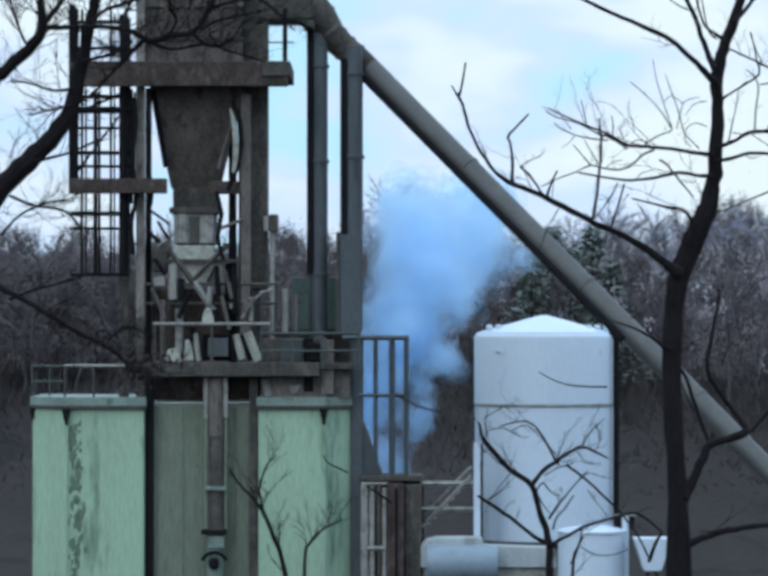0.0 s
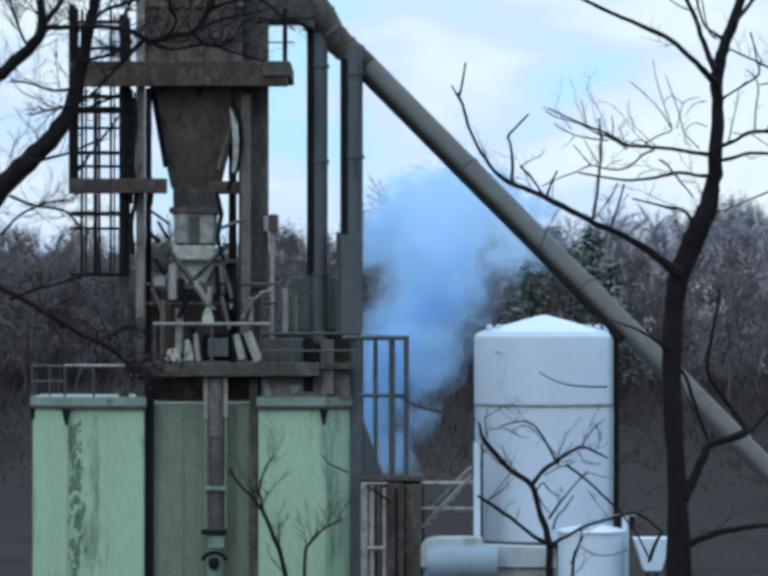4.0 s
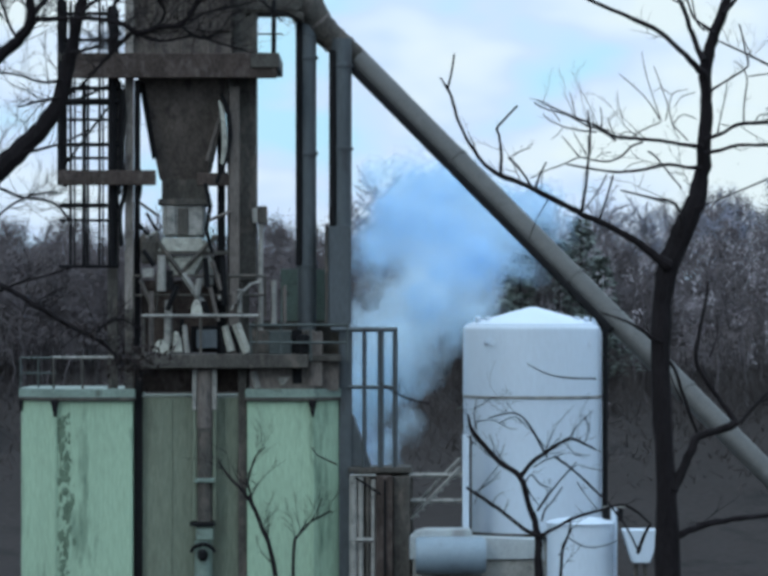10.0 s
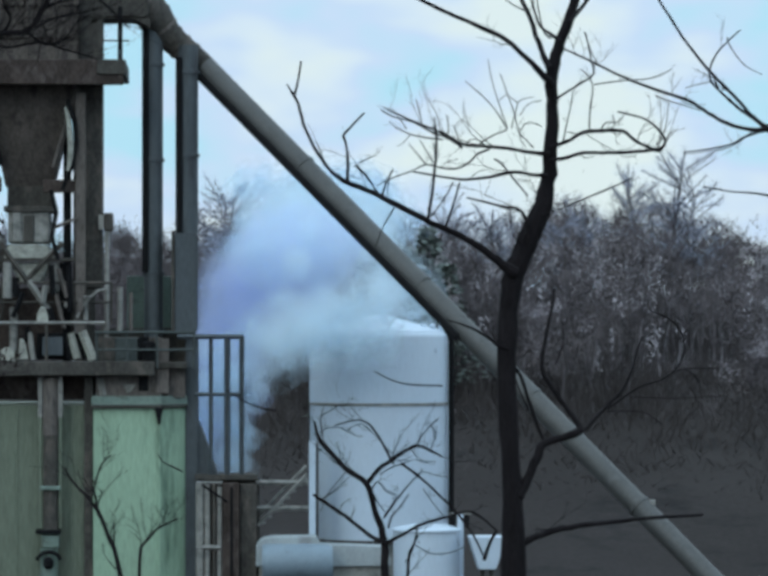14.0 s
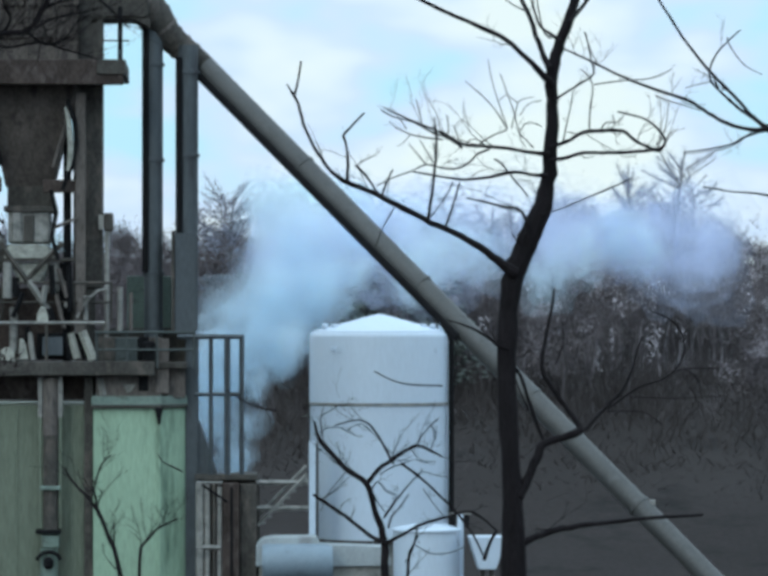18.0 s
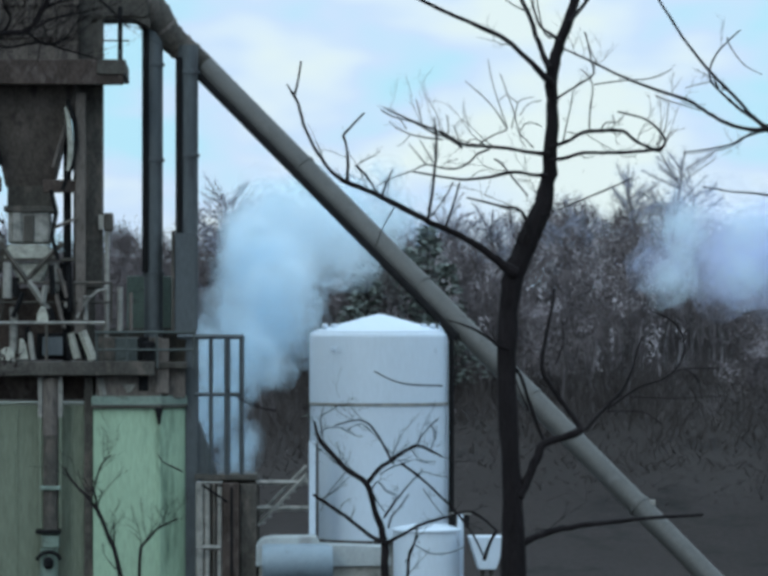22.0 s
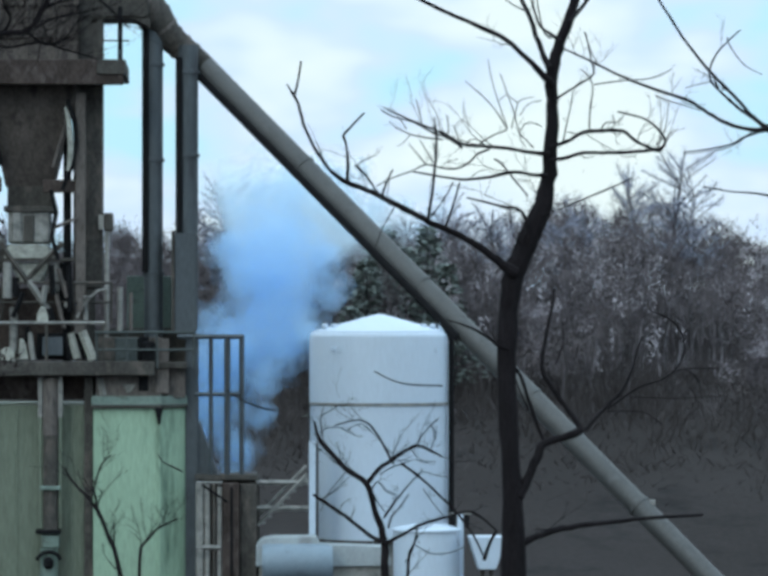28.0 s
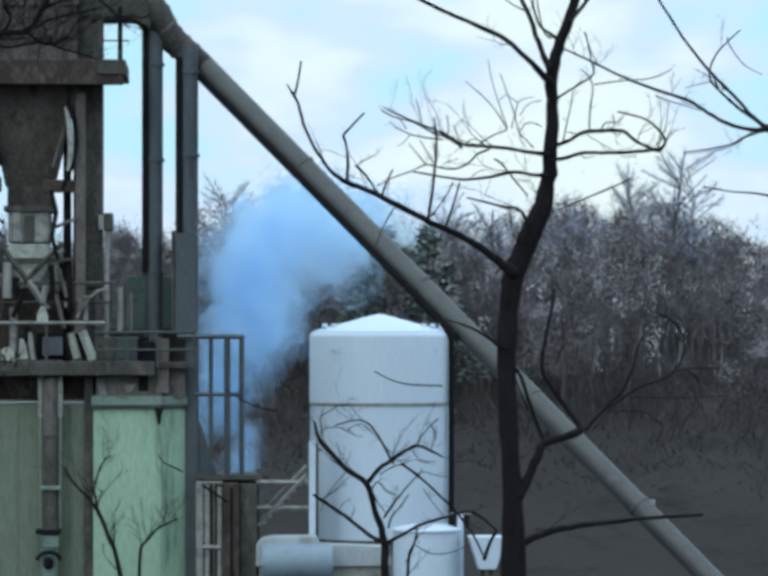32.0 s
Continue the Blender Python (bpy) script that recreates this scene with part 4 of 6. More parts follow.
branch(oak, [(3.806, -49.00, 10.403, 0.0394), (3.587, -48.94, 10.423, 0.0254), (3.309, -48.88, 10.477, 0.0226), (3.032, -48.81, 10.497, 0.0226), (2.809, -48.75, 10.528, 0.0198), (2.615, -48.69, 10.644, 0.0170), (2.335, -48.62, 10.761, 0.0142), (2.082, -48.56, 10.878, 0.0114), (1.903, -48.50, 10.967, 0.0085)], "limb", 3, rnd_t, 4, 1.0, 0.5)
branch(oak, [(3.581, -49.00, 9.362, 0.0282), (3.530, -49.08, 9.613, 0.0225), (3.445, -49.15, 9.751, 0.0224), (3.170, -49.23, 9.805, 0.0168), (2.829, -49.30, 9.886, 0.0112)], "limb", 1, rnd_t)
branch(oak, [(3.829, -49.00, 10.488, 0.0338), (4.009, -48.94, 10.547, 0.0254), (4.212, -48.89, 10.662, 0.0254), (4.416, -48.83, 10.677, 0.0254), (4.676, -48.77, 10.680, 0.0226), (4.853, -48.71, 10.558, 0.0198), (5.086, -48.66, 10.458, 0.0199), (5.167, -48.60, 10.478, 0.0171)], "limb", 2, rnd_t, 4, 1.0, 0.4)
branch(oak, [(3.818, -49.00, 10.319, 0.0366), (3.942, -49.05, 10.345, 0.0253), (4.191, -49.10, 10.410, 0.0225), (4.466, -49.15, 10.408, 0.0224), (4.797, -49.20, 10.422, 0.0224), (5.071, -49.25, 10.465, 0.0196), (5.093, -49.30, 10.585, 0.0168), (4.891, -49.35, 10.778, 0.0140), (4.551, -49.40, 10.870, 0.0112)], "limb", 2, rnd_t, 4, 1.0, 0.4)
branch(oak, [(3.863, -49.00, 11.023, 0.0225), (4.043, -48.88, 11.143, 0.0141), (4.196, -48.76, 11.235, 0.0142), (4.350, -48.64, 11.357, 0.0142), (4.334, -48.52, 11.536, 0.0114), (4.289, -48.40, 11.830, 0.0086)], "limb", 1, rnd_t, 4, 1.0, 0.4)
branch(oak, [(3.683, -49.00, 9.699, 0.0120), (3.850, -49.13, 9.740, 0.0080), (4.342, -49.27, 9.944, 0.0112), (4.718, -49.40, 10.106, 0.0084)])
branch(oak, [(3.440, -49.00, 6.445, 0.0732), (3.539, -48.96, 6.629, 0.0620), (3.656, -48.92, 6.881, 0.0621), (3.761, -48.88, 7.060, 0.0565), (3.990, -48.84, 7.132, 0.0509), (4.209, -48.80, 7.204, 0.0566)], "limb")
branch(oak, [(4.209, -48.80, 7.193, 0.0453), (4.084, -48.75, 7.384, 0.0340), (3.919, -48.70, 7.610, 0.0312), (3.753, -48.65, 7.921, 0.0284), (3.786, -48.60, 8.233, 0.0256), (3.859, -48.55, 8.574, 0.0199), (3.909, -48.50, 8.859, 0.0142)], "limb", 1, rnd_t, 4, 0.8, 0.4)
branch(oak, [(3.412, -49.00, 5.870, 0.0563), (3.644, -48.92, 5.978, 0.0480), (3.962, -48.84, 6.075, 0.0424), (4.394, -48.76, 6.127, 0.0340), (4.970, -48.68, 6.179, 0.0255), (5.633, -48.60, 6.215, 0.0199)], "limb", 1, rnd_t)
branch(oak, [(3.333, -49.00, 8.151, 0.0394), (3.181, -49.08, 8.208, 0.0281), (3.035, -49.15, 8.320, 0.0196), (2.834, -49.23, 8.416, 0.0140), (2.605, -49.30, 8.489, 0.0084)])
branch(oak, [(3.328, -49.00, 8.010, 0.0282), (3.477, -48.90, 7.840, 0.0226), (3.598, -48.80, 7.499, 0.0226), (3.766, -48.70, 7.071, 0.0227)])

# finer limbs of the oak, one by one
branch(oak, [(4.226, -48.90, 7.214, 0.0292), (4.458, -48.86, 7.467, 0.0253), (4.661, -48.82, 7.664, 0.0215), (4.780, -48.77, 7.889, 0.0176), (4.842, -48.73, 8.115, 0.0137), (4.910, -48.69, 8.274, 0.0098)], "limb", 2, rnd_t, 3, 1.0, 0.11)
branch(oak, [(4.482, -48.90, 7.451, 0.0169), (4.828, -48.86, 7.693, 0.0151), (5.118, -48.82, 7.788, 0.0132), (5.237, -48.77, 7.861, 0.0115), (5.414, -48.73, 7.917, 0.0097), (5.820, -48.69, 7.922, 0.0078)], "limb", 2, rnd_t, 3, 1.0, 0.11)
branch(oak, [(5.233, -48.90, 7.863, 0.0143), (5.370, -48.85, 8.060, 0.0129), (5.377, -48.80, 8.286, 0.0114), (5.240, -48.75, 8.484, 0.0099), (4.983, -48.70, 8.608, 0.0085)], "limb", 2, rnd_t, 3, 1.0, 0.11)
branch(oak, [(4.482, -48.90, 7.428, 0.0098), (4.716, -48.84, 7.432, 0.0084), (4.951, -48.77, 7.408, 0.0071), (5.142, -48.71, 7.265, 0.0059)], "limb")
branch(oak, [(5.392, -48.90, 7.919, 0.0091), (5.540, -48.82, 7.805, 0.0075), (5.591, -48.73, 7.679, 0.0059)], "limb")
branch(oak, [(4.766, -48.90, 7.598, 0.0078), (5.289, -48.82, 7.579, 0.0066), (5.871, -48.73, 7.605, 0.0052)], "limb")
branch(oak, [(3.885, -48.90, 7.976, 0.0103), (3.978, -48.82, 8.229, 0.0085), (3.974, -48.73, 8.455, 0.0066)], "limb")
branch(oak, [(3.573, -48.90, 7.439, 0.0117), (3.477, -48.82, 7.664, 0.0098), (3.404, -48.73, 7.889, 0.0078)], "limb")
branch(oak, [(2.787, -49.20, 10.456, 0.0168), (2.604, -49.16, 10.582, 0.0148), (2.454, -49.12, 10.634, 0.0129), (2.231, -49.08, 10.760, 0.0110), (1.980, -49.03, 10.830, 0.0091), (1.858, -48.99, 10.905, 0.0071)], "limb", 2, rnd_t, 3, 1.0, 0.11)
branch(oak, [(2.601, -49.20, 10.557, 0.0103), (2.629, -49.12, 10.702, 0.0080), (2.617, -49.03, 10.847, 0.0059)], "limb")
branch(oak, [(2.450, -49.20, 10.613, 0.0077), (2.479, -49.08, 10.771, 0.0052)], "limb")
branch(oak, [(2.320, -49.20, 10.720, 0.0084), (2.291, -49.12, 10.898, 0.0068), (2.262, -49.03, 11.027, 0.0052)], "limb")
branch(oak, [(2.140, -49.20, 10.680, 0.0077), (2.055, -49.12, 10.814, 0.0064), (1.997, -49.03, 10.909, 0.0052)], "limb")
branch(oak, [(2.562, -49.20, 10.557, 0.0116), (2.368, -49.15, 10.576, 0.0101), (2.202, -49.10, 10.618, 0.0087), (2.035, -49.05, 10.694, 0.0072), (1.953, -49.00, 10.775, 0.0059)], "limb", 2, rnd_t, 3, 1.0, 0.11)
branch(oak, [(2.956, -49.20, 10.473, 0.0116), (3.015, -49.16, 10.531, 0.0107), (3.158, -49.13, 10.617, 0.0097), (3.302, -49.09, 10.675, 0.0087), (3.265, -49.06, 10.761, 0.0077), (3.110, -49.02, 10.988, 0.0068), (2.830, -48.99, 11.244, 0.0059)], "limb", 2, rnd_t, 3, 1.0, 0.11)
branch(oak, [(3.096, -49.20, 10.445, 0.0148), (2.958, -49.17, 10.390, 0.0139), (2.847, -49.14, 10.279, 0.0129), (2.708, -49.12, 10.224, 0.0120), (2.541, -49.09, 10.237, 0.0110), (2.373, -49.06, 10.272, 0.0100), (2.205, -49.03, 10.200, 0.0091), (1.981, -49.01, 10.116, 0.0080), (1.813, -48.98, 10.033, 0.0071)], "limb", 2, rnd_t, 3, 1.0, 0.11)
branch(oak, [(2.365, -49.20, 10.266, 0.0097), (2.257, -49.12, 10.410, 0.0075), (2.177, -49.03, 10.515, 0.0052)], "limb")
branch(oak, [(2.450, -49.20, 10.294, 0.0084), (2.347, -49.12, 10.477, 0.0068), (2.307, -49.03, 10.560, 0.0052)], "limb")
branch(oak, [(2.478, -49.20, 10.277, 0.0097), (2.471, -49.12, 10.477, 0.0077), (2.521, -49.03, 10.616, 0.0059)], "limb")
branch(oak, [(2.674, -49.20, 10.070, 0.0103), (2.621, -49.15, 9.942, 0.0095), (2.557, -49.10, 9.849, 0.0087), (2.481, -49.05, 9.738, 0.0079), (2.427, -49.00, 9.660, 0.0071)], "limb", 2, rnd_t, 3, 1.0, 0.11)
branch(oak, [(3.153, -49.20, 10.333, 0.0129), (3.241, -49.15, 10.279, 0.0120), (3.358, -49.10, 10.141, 0.0109), (3.475, -49.05, 10.002, 0.0100), (3.553, -49.00, 9.919, 0.0091)], "limb", 2, rnd_t, 3, 1.0, 0.11)
branch(oak, [(2.017, -49.20, 9.801, 0.0090), (1.952, -49.14, 9.690, 0.0079), (1.865, -49.08, 9.523, 0.0069), (1.800, -49.01, 9.328, 0.0059)], "limb")
branch(oak, [(1.775, -49.20, 10.008, 0.0109), (1.676, -49.15, 10.156, 0.0097), (1.583, -49.10, 10.264, 0.0084), (1.697, -49.05, 10.340, 0.0071), (1.812, -49.00, 10.387, 0.0059)], "limb", 2, rnd_t, 3, 1.0, 0.11)
branch(oak, [(1.944, -49.20, 10.109, 0.0071), (1.927, -49.08, 9.906, 0.0052)], "limb")
branch(oak, [(3.519, -49.20, 12.031, 0.0103), (3.385, -49.12, 12.105, 0.0084), (3.278, -49.03, 12.191, 0.0064)], "limb")
branch(oak, [(3.801, -49.20, 11.717, 0.0129), (3.722, -49.14, 11.812, 0.0114), (3.676, -49.08, 12.025, 0.0099), (3.659, -49.01, 12.193, 0.0084)], "limb")
branch(oak, [(3.603, -49.20, 10.462, 0.0090), (3.517, -49.16, 10.559, 0.0083), (3.441, -49.12, 10.645, 0.0075), (3.388, -49.08, 10.872, 0.0067), (3.324, -49.03, 11.072, 0.0060), (3.236, -48.99, 11.328, 0.0052)], "limb", 2, rnd_t, 3, 1.0, 0.11)
branch(oak, [(3.350, -49.20, 10.686, 0.0077), (3.394, -49.14, 10.858, 0.0069), (3.456, -49.08, 11.013, 0.0060), (3.620, -49.01, 11.056, 0.0052)], "limb")
branch(oak, [(3.294, -49.20, 10.708, 0.0077), (3.225, -49.14, 10.925, 0.0067), (3.134, -49.08, 11.238, 0.0056), (3.093, -49.01, 11.495, 0.0045)], "limb")
branch(oak, [(3.694, -49.20, 10.708, 0.0071), (3.585, -49.15, 10.756, 0.0067), (3.499, -49.10, 10.725, 0.0061), (3.452, -49.05, 10.609, 0.0056), (3.530, -49.00, 10.482, 0.0052)], "limb", 2, rnd_t, 3, 1.0, 0.11)
branch(oak, [(3.423, -49.20, 10.977, 0.0064), (3.300, -49.12, 11.067, 0.0055), (3.222, -49.03, 11.015, 0.0045)], "limb")
branch(oak, [(4.246, -49.20, 10.652, 0.0116), (4.257, -49.15, 10.896, 0.0103), (4.296, -49.10, 11.152, 0.0091), (4.256, -49.05, 11.296, 0.0077), (4.165, -49.00, 11.383, 0.0064)], "limb", 2, rnd_t, 3, 1.0, 0.11)
branch(oak, [(4.303, -49.20, 11.190, 0.0097), (4.568, -49.15, 11.233, 0.0085), (4.913, -49.10, 11.264, 0.0075), (5.089, -49.05, 11.312, 0.0063), (5.220, -49.00, 11.389, 0.0052)], "limb", 2, rnd_t, 3, 1.0, 0.11)
branch(oak, [(3.942, -49.20, 10.518, 0.0097), (3.992, -49.15, 10.756, 0.0085), (4.042, -49.10, 10.955, 0.0075), (4.080, -49.05, 11.155, 0.0063), (4.176, -49.00, 11.248, 0.0052)], "limb", 2, rnd_t, 3, 1.0, 0.11)
branch(oak, [(3.998, -49.20, 10.641, 0.0071), (4.108, -49.12, 10.629, 0.0061), (4.195, -49.03, 10.616, 0.0052)], "limb")
branch(oak, [(4.365, -49.20, 10.641, 0.0103), (4.439, -49.14, 10.757, 0.0089), (4.588, -49.08, 10.766, 0.0074), (4.702, -49.01, 10.904, 0.0059)], "limb")
branch(oak, [(4.483, -49.20, 10.652, 0.0077), (4.549, -49.12, 10.758, 0.0064), (4.524, -49.03, 10.847, 0.0052)], "limb")
branch(oak, [(4.190, -49.20, 11.796, 0.0090), (4.266, -49.12, 11.600, 0.0077), (4.365, -49.03, 11.426, 0.0064)], "limb")
branch(oak, [(5.043, -49.20, 10.473, 0.0064), (5.138, -49.12, 10.730, 0.0052), (5.182, -49.03, 11.015, 0.0039)], "limb")
branch(oak, [(3.688, -49.20, 11.005, 0.0064), (3.554, -49.12, 10.971, 0.0055), (3.459, -49.03, 10.847, 0.0045)], "limb")
branch(oak, [(2.815, -49.20, 10.484, 0.0084), (2.888, -49.12, 10.561, 0.0068), (3.024, -49.03, 10.548, 0.0052)], "limb")
branch(oak, [(2.185, -49.20, 10.613, 0.0064), (2.122, -49.12, 10.533, 0.0052), (2.047, -49.03, 10.481, 0.0039)], "limb")
branch(oak, [(2.534, -49.20, 10.232, 0.0064), (2.623, -49.12, 10.309, 0.0055), (2.742, -49.03, 10.335, 0.0045)], "limb")
branch(oak, [(2.871, -49.20, 10.103, 0.0071), (2.962, -49.12, 10.185, 0.0059), (3.109, -49.03, 10.228, 0.0045)], "limb")
branch(oak, [(4.111, -49.20, 10.406, 0.0077), (4.210, -49.12, 10.353, 0.0061), (4.326, -49.03, 10.380, 0.0045)], "limb")
branch(oak, [(4.574, -49.20, 10.406, 0.0064), (4.662, -49.12, 10.365, 0.0055), (4.808, -49.03, 10.380, 0.0045)], "limb")

left = thing("bare_tree", "bare tree with thick dark limbs before the tower", "tree", "bare foreground trees")
branch(left, [(-4.831, -52.00, 2.764, 0.2353), (-4.807, -51.98, 5.116, 0.2197), (-4.730, -51.97, 7.208, 0.2041), (-4.575, -51.95, 8.673, 0.1885), (-4.420, -51.94, 9.406, 0.1676), (-4.160, -51.92, 9.825, 0.1362), (-3.899, -51.91, 10.114, 0.1258), (-3.586, -51.89, 10.429, 0.1153), (-3.378, -51.88, 10.719, 0.0997), (-3.285, -51.86, 11.061, 0.0892), (-3.213, -51.85, 11.350, 0.0787), (-3.151, -51.83, 11.719, 0.0683), (-3.089, -51.82, 11.983, 0.0630), (-2.990, -51.80, 12.562, 0.0420)], "trunk", 10, rnd_t)
branch(left, [(-4.465, -52.00, 9.195, 0.1046), (-4.406, -52.06, 10.343, 0.0888), (-4.191, -52.11, 10.966, 0.0782), (-3.925, -52.17, 11.249, 0.0729), (-3.722, -52.23, 11.426, 0.0676), (-3.623, -52.29, 11.619, 0.0623), (-3.638, -52.34, 11.832, 0.0466), (-3.654, -52.40, 12.190, 0.0310)], "limb", 8, rnd_t)
branch(left, [(-3.650, -52.00, 11.627, 0.0471), (-3.562, -51.87, 11.769, 0.0315), (-3.469, -51.73, 11.938, 0.0263), (-3.349, -51.60, 12.213, 0.0158)], "limb", 5, rnd_t)
branch(left, [(-3.660, -52.00, 11.627, 0.0366), (-3.365, -52.03, 11.625, 0.0287), (-3.049, -52.05, 11.628, 0.0287), (-2.760, -52.08, 11.594, 0.0313), (-2.602, -52.11, 11.529, 0.0339), (-2.496, -52.14, 11.459, 0.0339), (-2.286, -52.16, 11.525, 0.0338), (-2.050, -52.19, 11.554, 0.0286), (-1.934, -52.22, 11.661, 0.0286), (-1.850, -52.25, 11.815, 0.0312), (-1.786, -52.27, 11.968, 0.0286), (-1.707, -52.30, 12.303, 0.0208)], "limb", 16, rnd_t, 4, 1.0, 0.5)
branch(left, [(-2.557, -52.00, 11.496, 0.0314), (-2.665, -51.94, 11.396, 0.0314), (-2.738, -51.88, 11.337, 0.0288), (-2.884, -51.82, 11.195, 0.0210), (-3.072, -51.76, 10.988, 0.0184), (-3.235, -51.70, 10.860, 0.0158)], "limb", 5, rnd_t)
branch(left, [(-2.729, -52.00, 11.590, 0.0314), (-2.789, -51.90, 11.713, 0.0262), (-2.743, -51.80, 11.853, 0.0210), (-2.682, -51.70, 12.046, 0.0158)], "limb", 4, rnd_t)
branch(left, [(-2.531, -52.00, 11.486, 0.0235), (-2.274, -51.92, 11.397, 0.0183), (-1.911, -51.85, 11.455, 0.0157), (-1.651, -51.77, 11.382, 0.0131), (-1.286, -51.70, 11.282, 0.0105)], "limb", 8, rnd_t, 4, 1.0, 0.5)
branch(left, [(-1.955, -52.00, 11.601, 0.0209), (-1.751, -51.90, 11.713, 0.0157), (-1.493, -51.80, 11.774, 0.0131), (-1.286, -51.70, 11.835, 0.0105)], "limb", 6, rnd_t)
branch(left, [(-4.413, -52.00, 8.986, 0.0575), (-4.044, -52.02, 8.819, 0.0366), (-3.781, -52.05, 8.683, 0.0339), (-3.465, -52.08, 8.490, 0.0313), (-3.150, -52.10, 8.317, 0.0313), (-2.966, -52.12, 8.229, 0.0287), (-2.807, -52.15, 8.109, 0.0234), (-2.717, -52.17, 8.006, 0.0182), (-2.648, -52.20, 7.917, 0.0104)], "limb", 12, rnd_t, 4, 0.9, 0.4)
branch(left, [(-3.995, -52.00, 8.714, 0.0183), (-3.779, -52.07, 8.803, 0.0157), (-3.460, -52.13, 8.891, 0.0130), (-3.142, -52.20, 8.984, 0.0104)], "limb", 4, rnd_t)
branch(left, [(-3.315, -52.00, 10.973, 0.0235), (-3.530, -51.93, 10.951, 0.0157), (-3.798, -51.87, 11.034, 0.0131), (-4.015, -51.80, 11.065, 0.0105)], "limb", 4, rnd_t)
branch(left, [(-3.325, -52.00, 10.790, 0.0209), (-3.533, -51.90, 10.759, 0.0157), (-3.805, -51.80, 10.697, 0.0105)], "limb", 4, rnd_t)
branch(left, [(-3.785, -52.00, 10.189, 0.0261), (-3.530, -51.93, 10.244, 0.0183), (-3.326, -51.87, 10.310, 0.0157), (-3.069, -51.80, 10.434, 0.0105)], "limb", 3, rnd_t)
branch(left, [(-3.995, -52.00, 9.823, 0.0209), (-3.740, -51.93, 9.720, 0.0157), (-3.431, -51.87, 9.670, 0.0157), (-3.227, -51.80, 9.462, 0.0105)], "limb", 5, rnd_t)
branch(left, [(-3.367, -52.00, 11.810, 0.0209), (-3.268, -51.93, 11.606, 0.0157), (-3.116, -51.87, 11.532, 0.0105), (-2.859, -51.80, 11.354, 0.0079)], "limb", 6, rnd_t)

branch(left, [(-1.861, -52.00, 11.836, 0.0209), (-1.645, -51.92, 11.895, 0.0183), (-1.386, -51.85, 11.954, 0.0157), (-1.178, -51.77, 11.829, 0.0131), (-0.969, -51.70, 11.624, 0.0079)], "limb", 10, rnd_t, 4, 1.0, 0.5)
branch(left, [(-2.295, -52.00, 11.538, 0.0235), (-2.211, -52.10, 11.697, 0.0183), (-2.284, -52.20, 11.845, 0.0156), (-2.241, -52.30, 12.044, 0.0130)], "limb", 10, rnd_t, 4, 1.0, 0.45)
branch(left, [(-2.060, -52.00, 11.569, 0.0209), (-1.856, -51.90, 11.425, 0.0157), (-1.650, -51.80, 11.511, 0.0131), (-1.496, -51.70, 11.730, 0.0105)], "limb", 10, rnd_t, 4, 1.0, 0.45)
branch(left, [(-3.137, -52.00, 11.679, 0.0314), (-2.983, -51.90, 11.818, 0.0236), (-2.754, -51.80, 11.905, 0.0210), (-2.497, -51.70, 12.046, 0.0158)], "limb", 10, rnd_t, 4, 1.0, 0.45)
branch(left, [(-3.785, -52.00, 11.391, 0.0235), (-3.880, -52.10, 11.593, 0.0183), (-3.948, -52.20, 11.793, 0.0156), (-3.990, -52.30, 12.044, 0.0130)], "limb", 8, rnd_t, 4, 1.0, 0.4)
branch(left, [(-3.236, -52.00, 11.261, 0.0261), (-3.046, -52.10, 11.290, 0.0209), (-2.830, -52.20, 11.351, 0.0182), (-2.667, -52.30, 11.447, 0.0156)], "limb", 6, rnd_t, 4, 1.0, 0.4)
branch(left, [(-2.975, -52.00, 8.228, 0.0183), (-2.878, -51.90, 8.358, 0.0157), (-2.701, -51.80, 8.421, 0.0131), (-2.497, -51.70, 8.305, 0.0105)], "limb", 6, rnd_t, 4, 1.0, 0.3)
branch(left, [(-4.099, -52.00, 9.405, 0.0209), (-3.900, -51.90, 9.617, 0.0157), (-3.647, -51.80, 9.751, 0.0131), (-3.393, -51.70, 9.780, 0.0105)], "limb", 8, rnd_t, 4, 1.0, 0.4)

def dead_leaves(parent, spots, seed):
    """Withered leaves that hang on in ragged bunches along a limb: rows of (x, z, width, height, count)."""
    rnd = random.Random(seed)
    bm = bmesh.new()
    for cx, cz, w, h, count in spots:
        for k in range(count):
            q = Vector((cx + rnd.gauss(0, w), -52.15 + rnd.gauss(0, 0.12), cz + rnd.gauss(0, h)))
            a = Vector((rnd.gauss(0, 0.7), rnd.gauss(0, 0.5), rnd.gauss(-0.5, 0.8))).normalized() * rnd.uniform(0.02, 0.05)
            b = a.orthogonal().normalized() * rnd.uniform(0.012, 0.026)
            e = a.cross(b).normalized() * 0.006
            bm.faces.new([bm.verts.new(p) for p in (q - a, q + b + e, q + a, q - b + e)])
    tagged(part("leaves", bm, DEAD_LEAVES, parent, "dark withered leaves"), kind="stuff")


dead_leaves(left, ((-2.602, 7.932, 0.14, 0.09, 110), (-3.019, 8.308, 0.13, 0.05, 40), (-2.342, 8.073, 0.13, 0.06, 60)), 4)

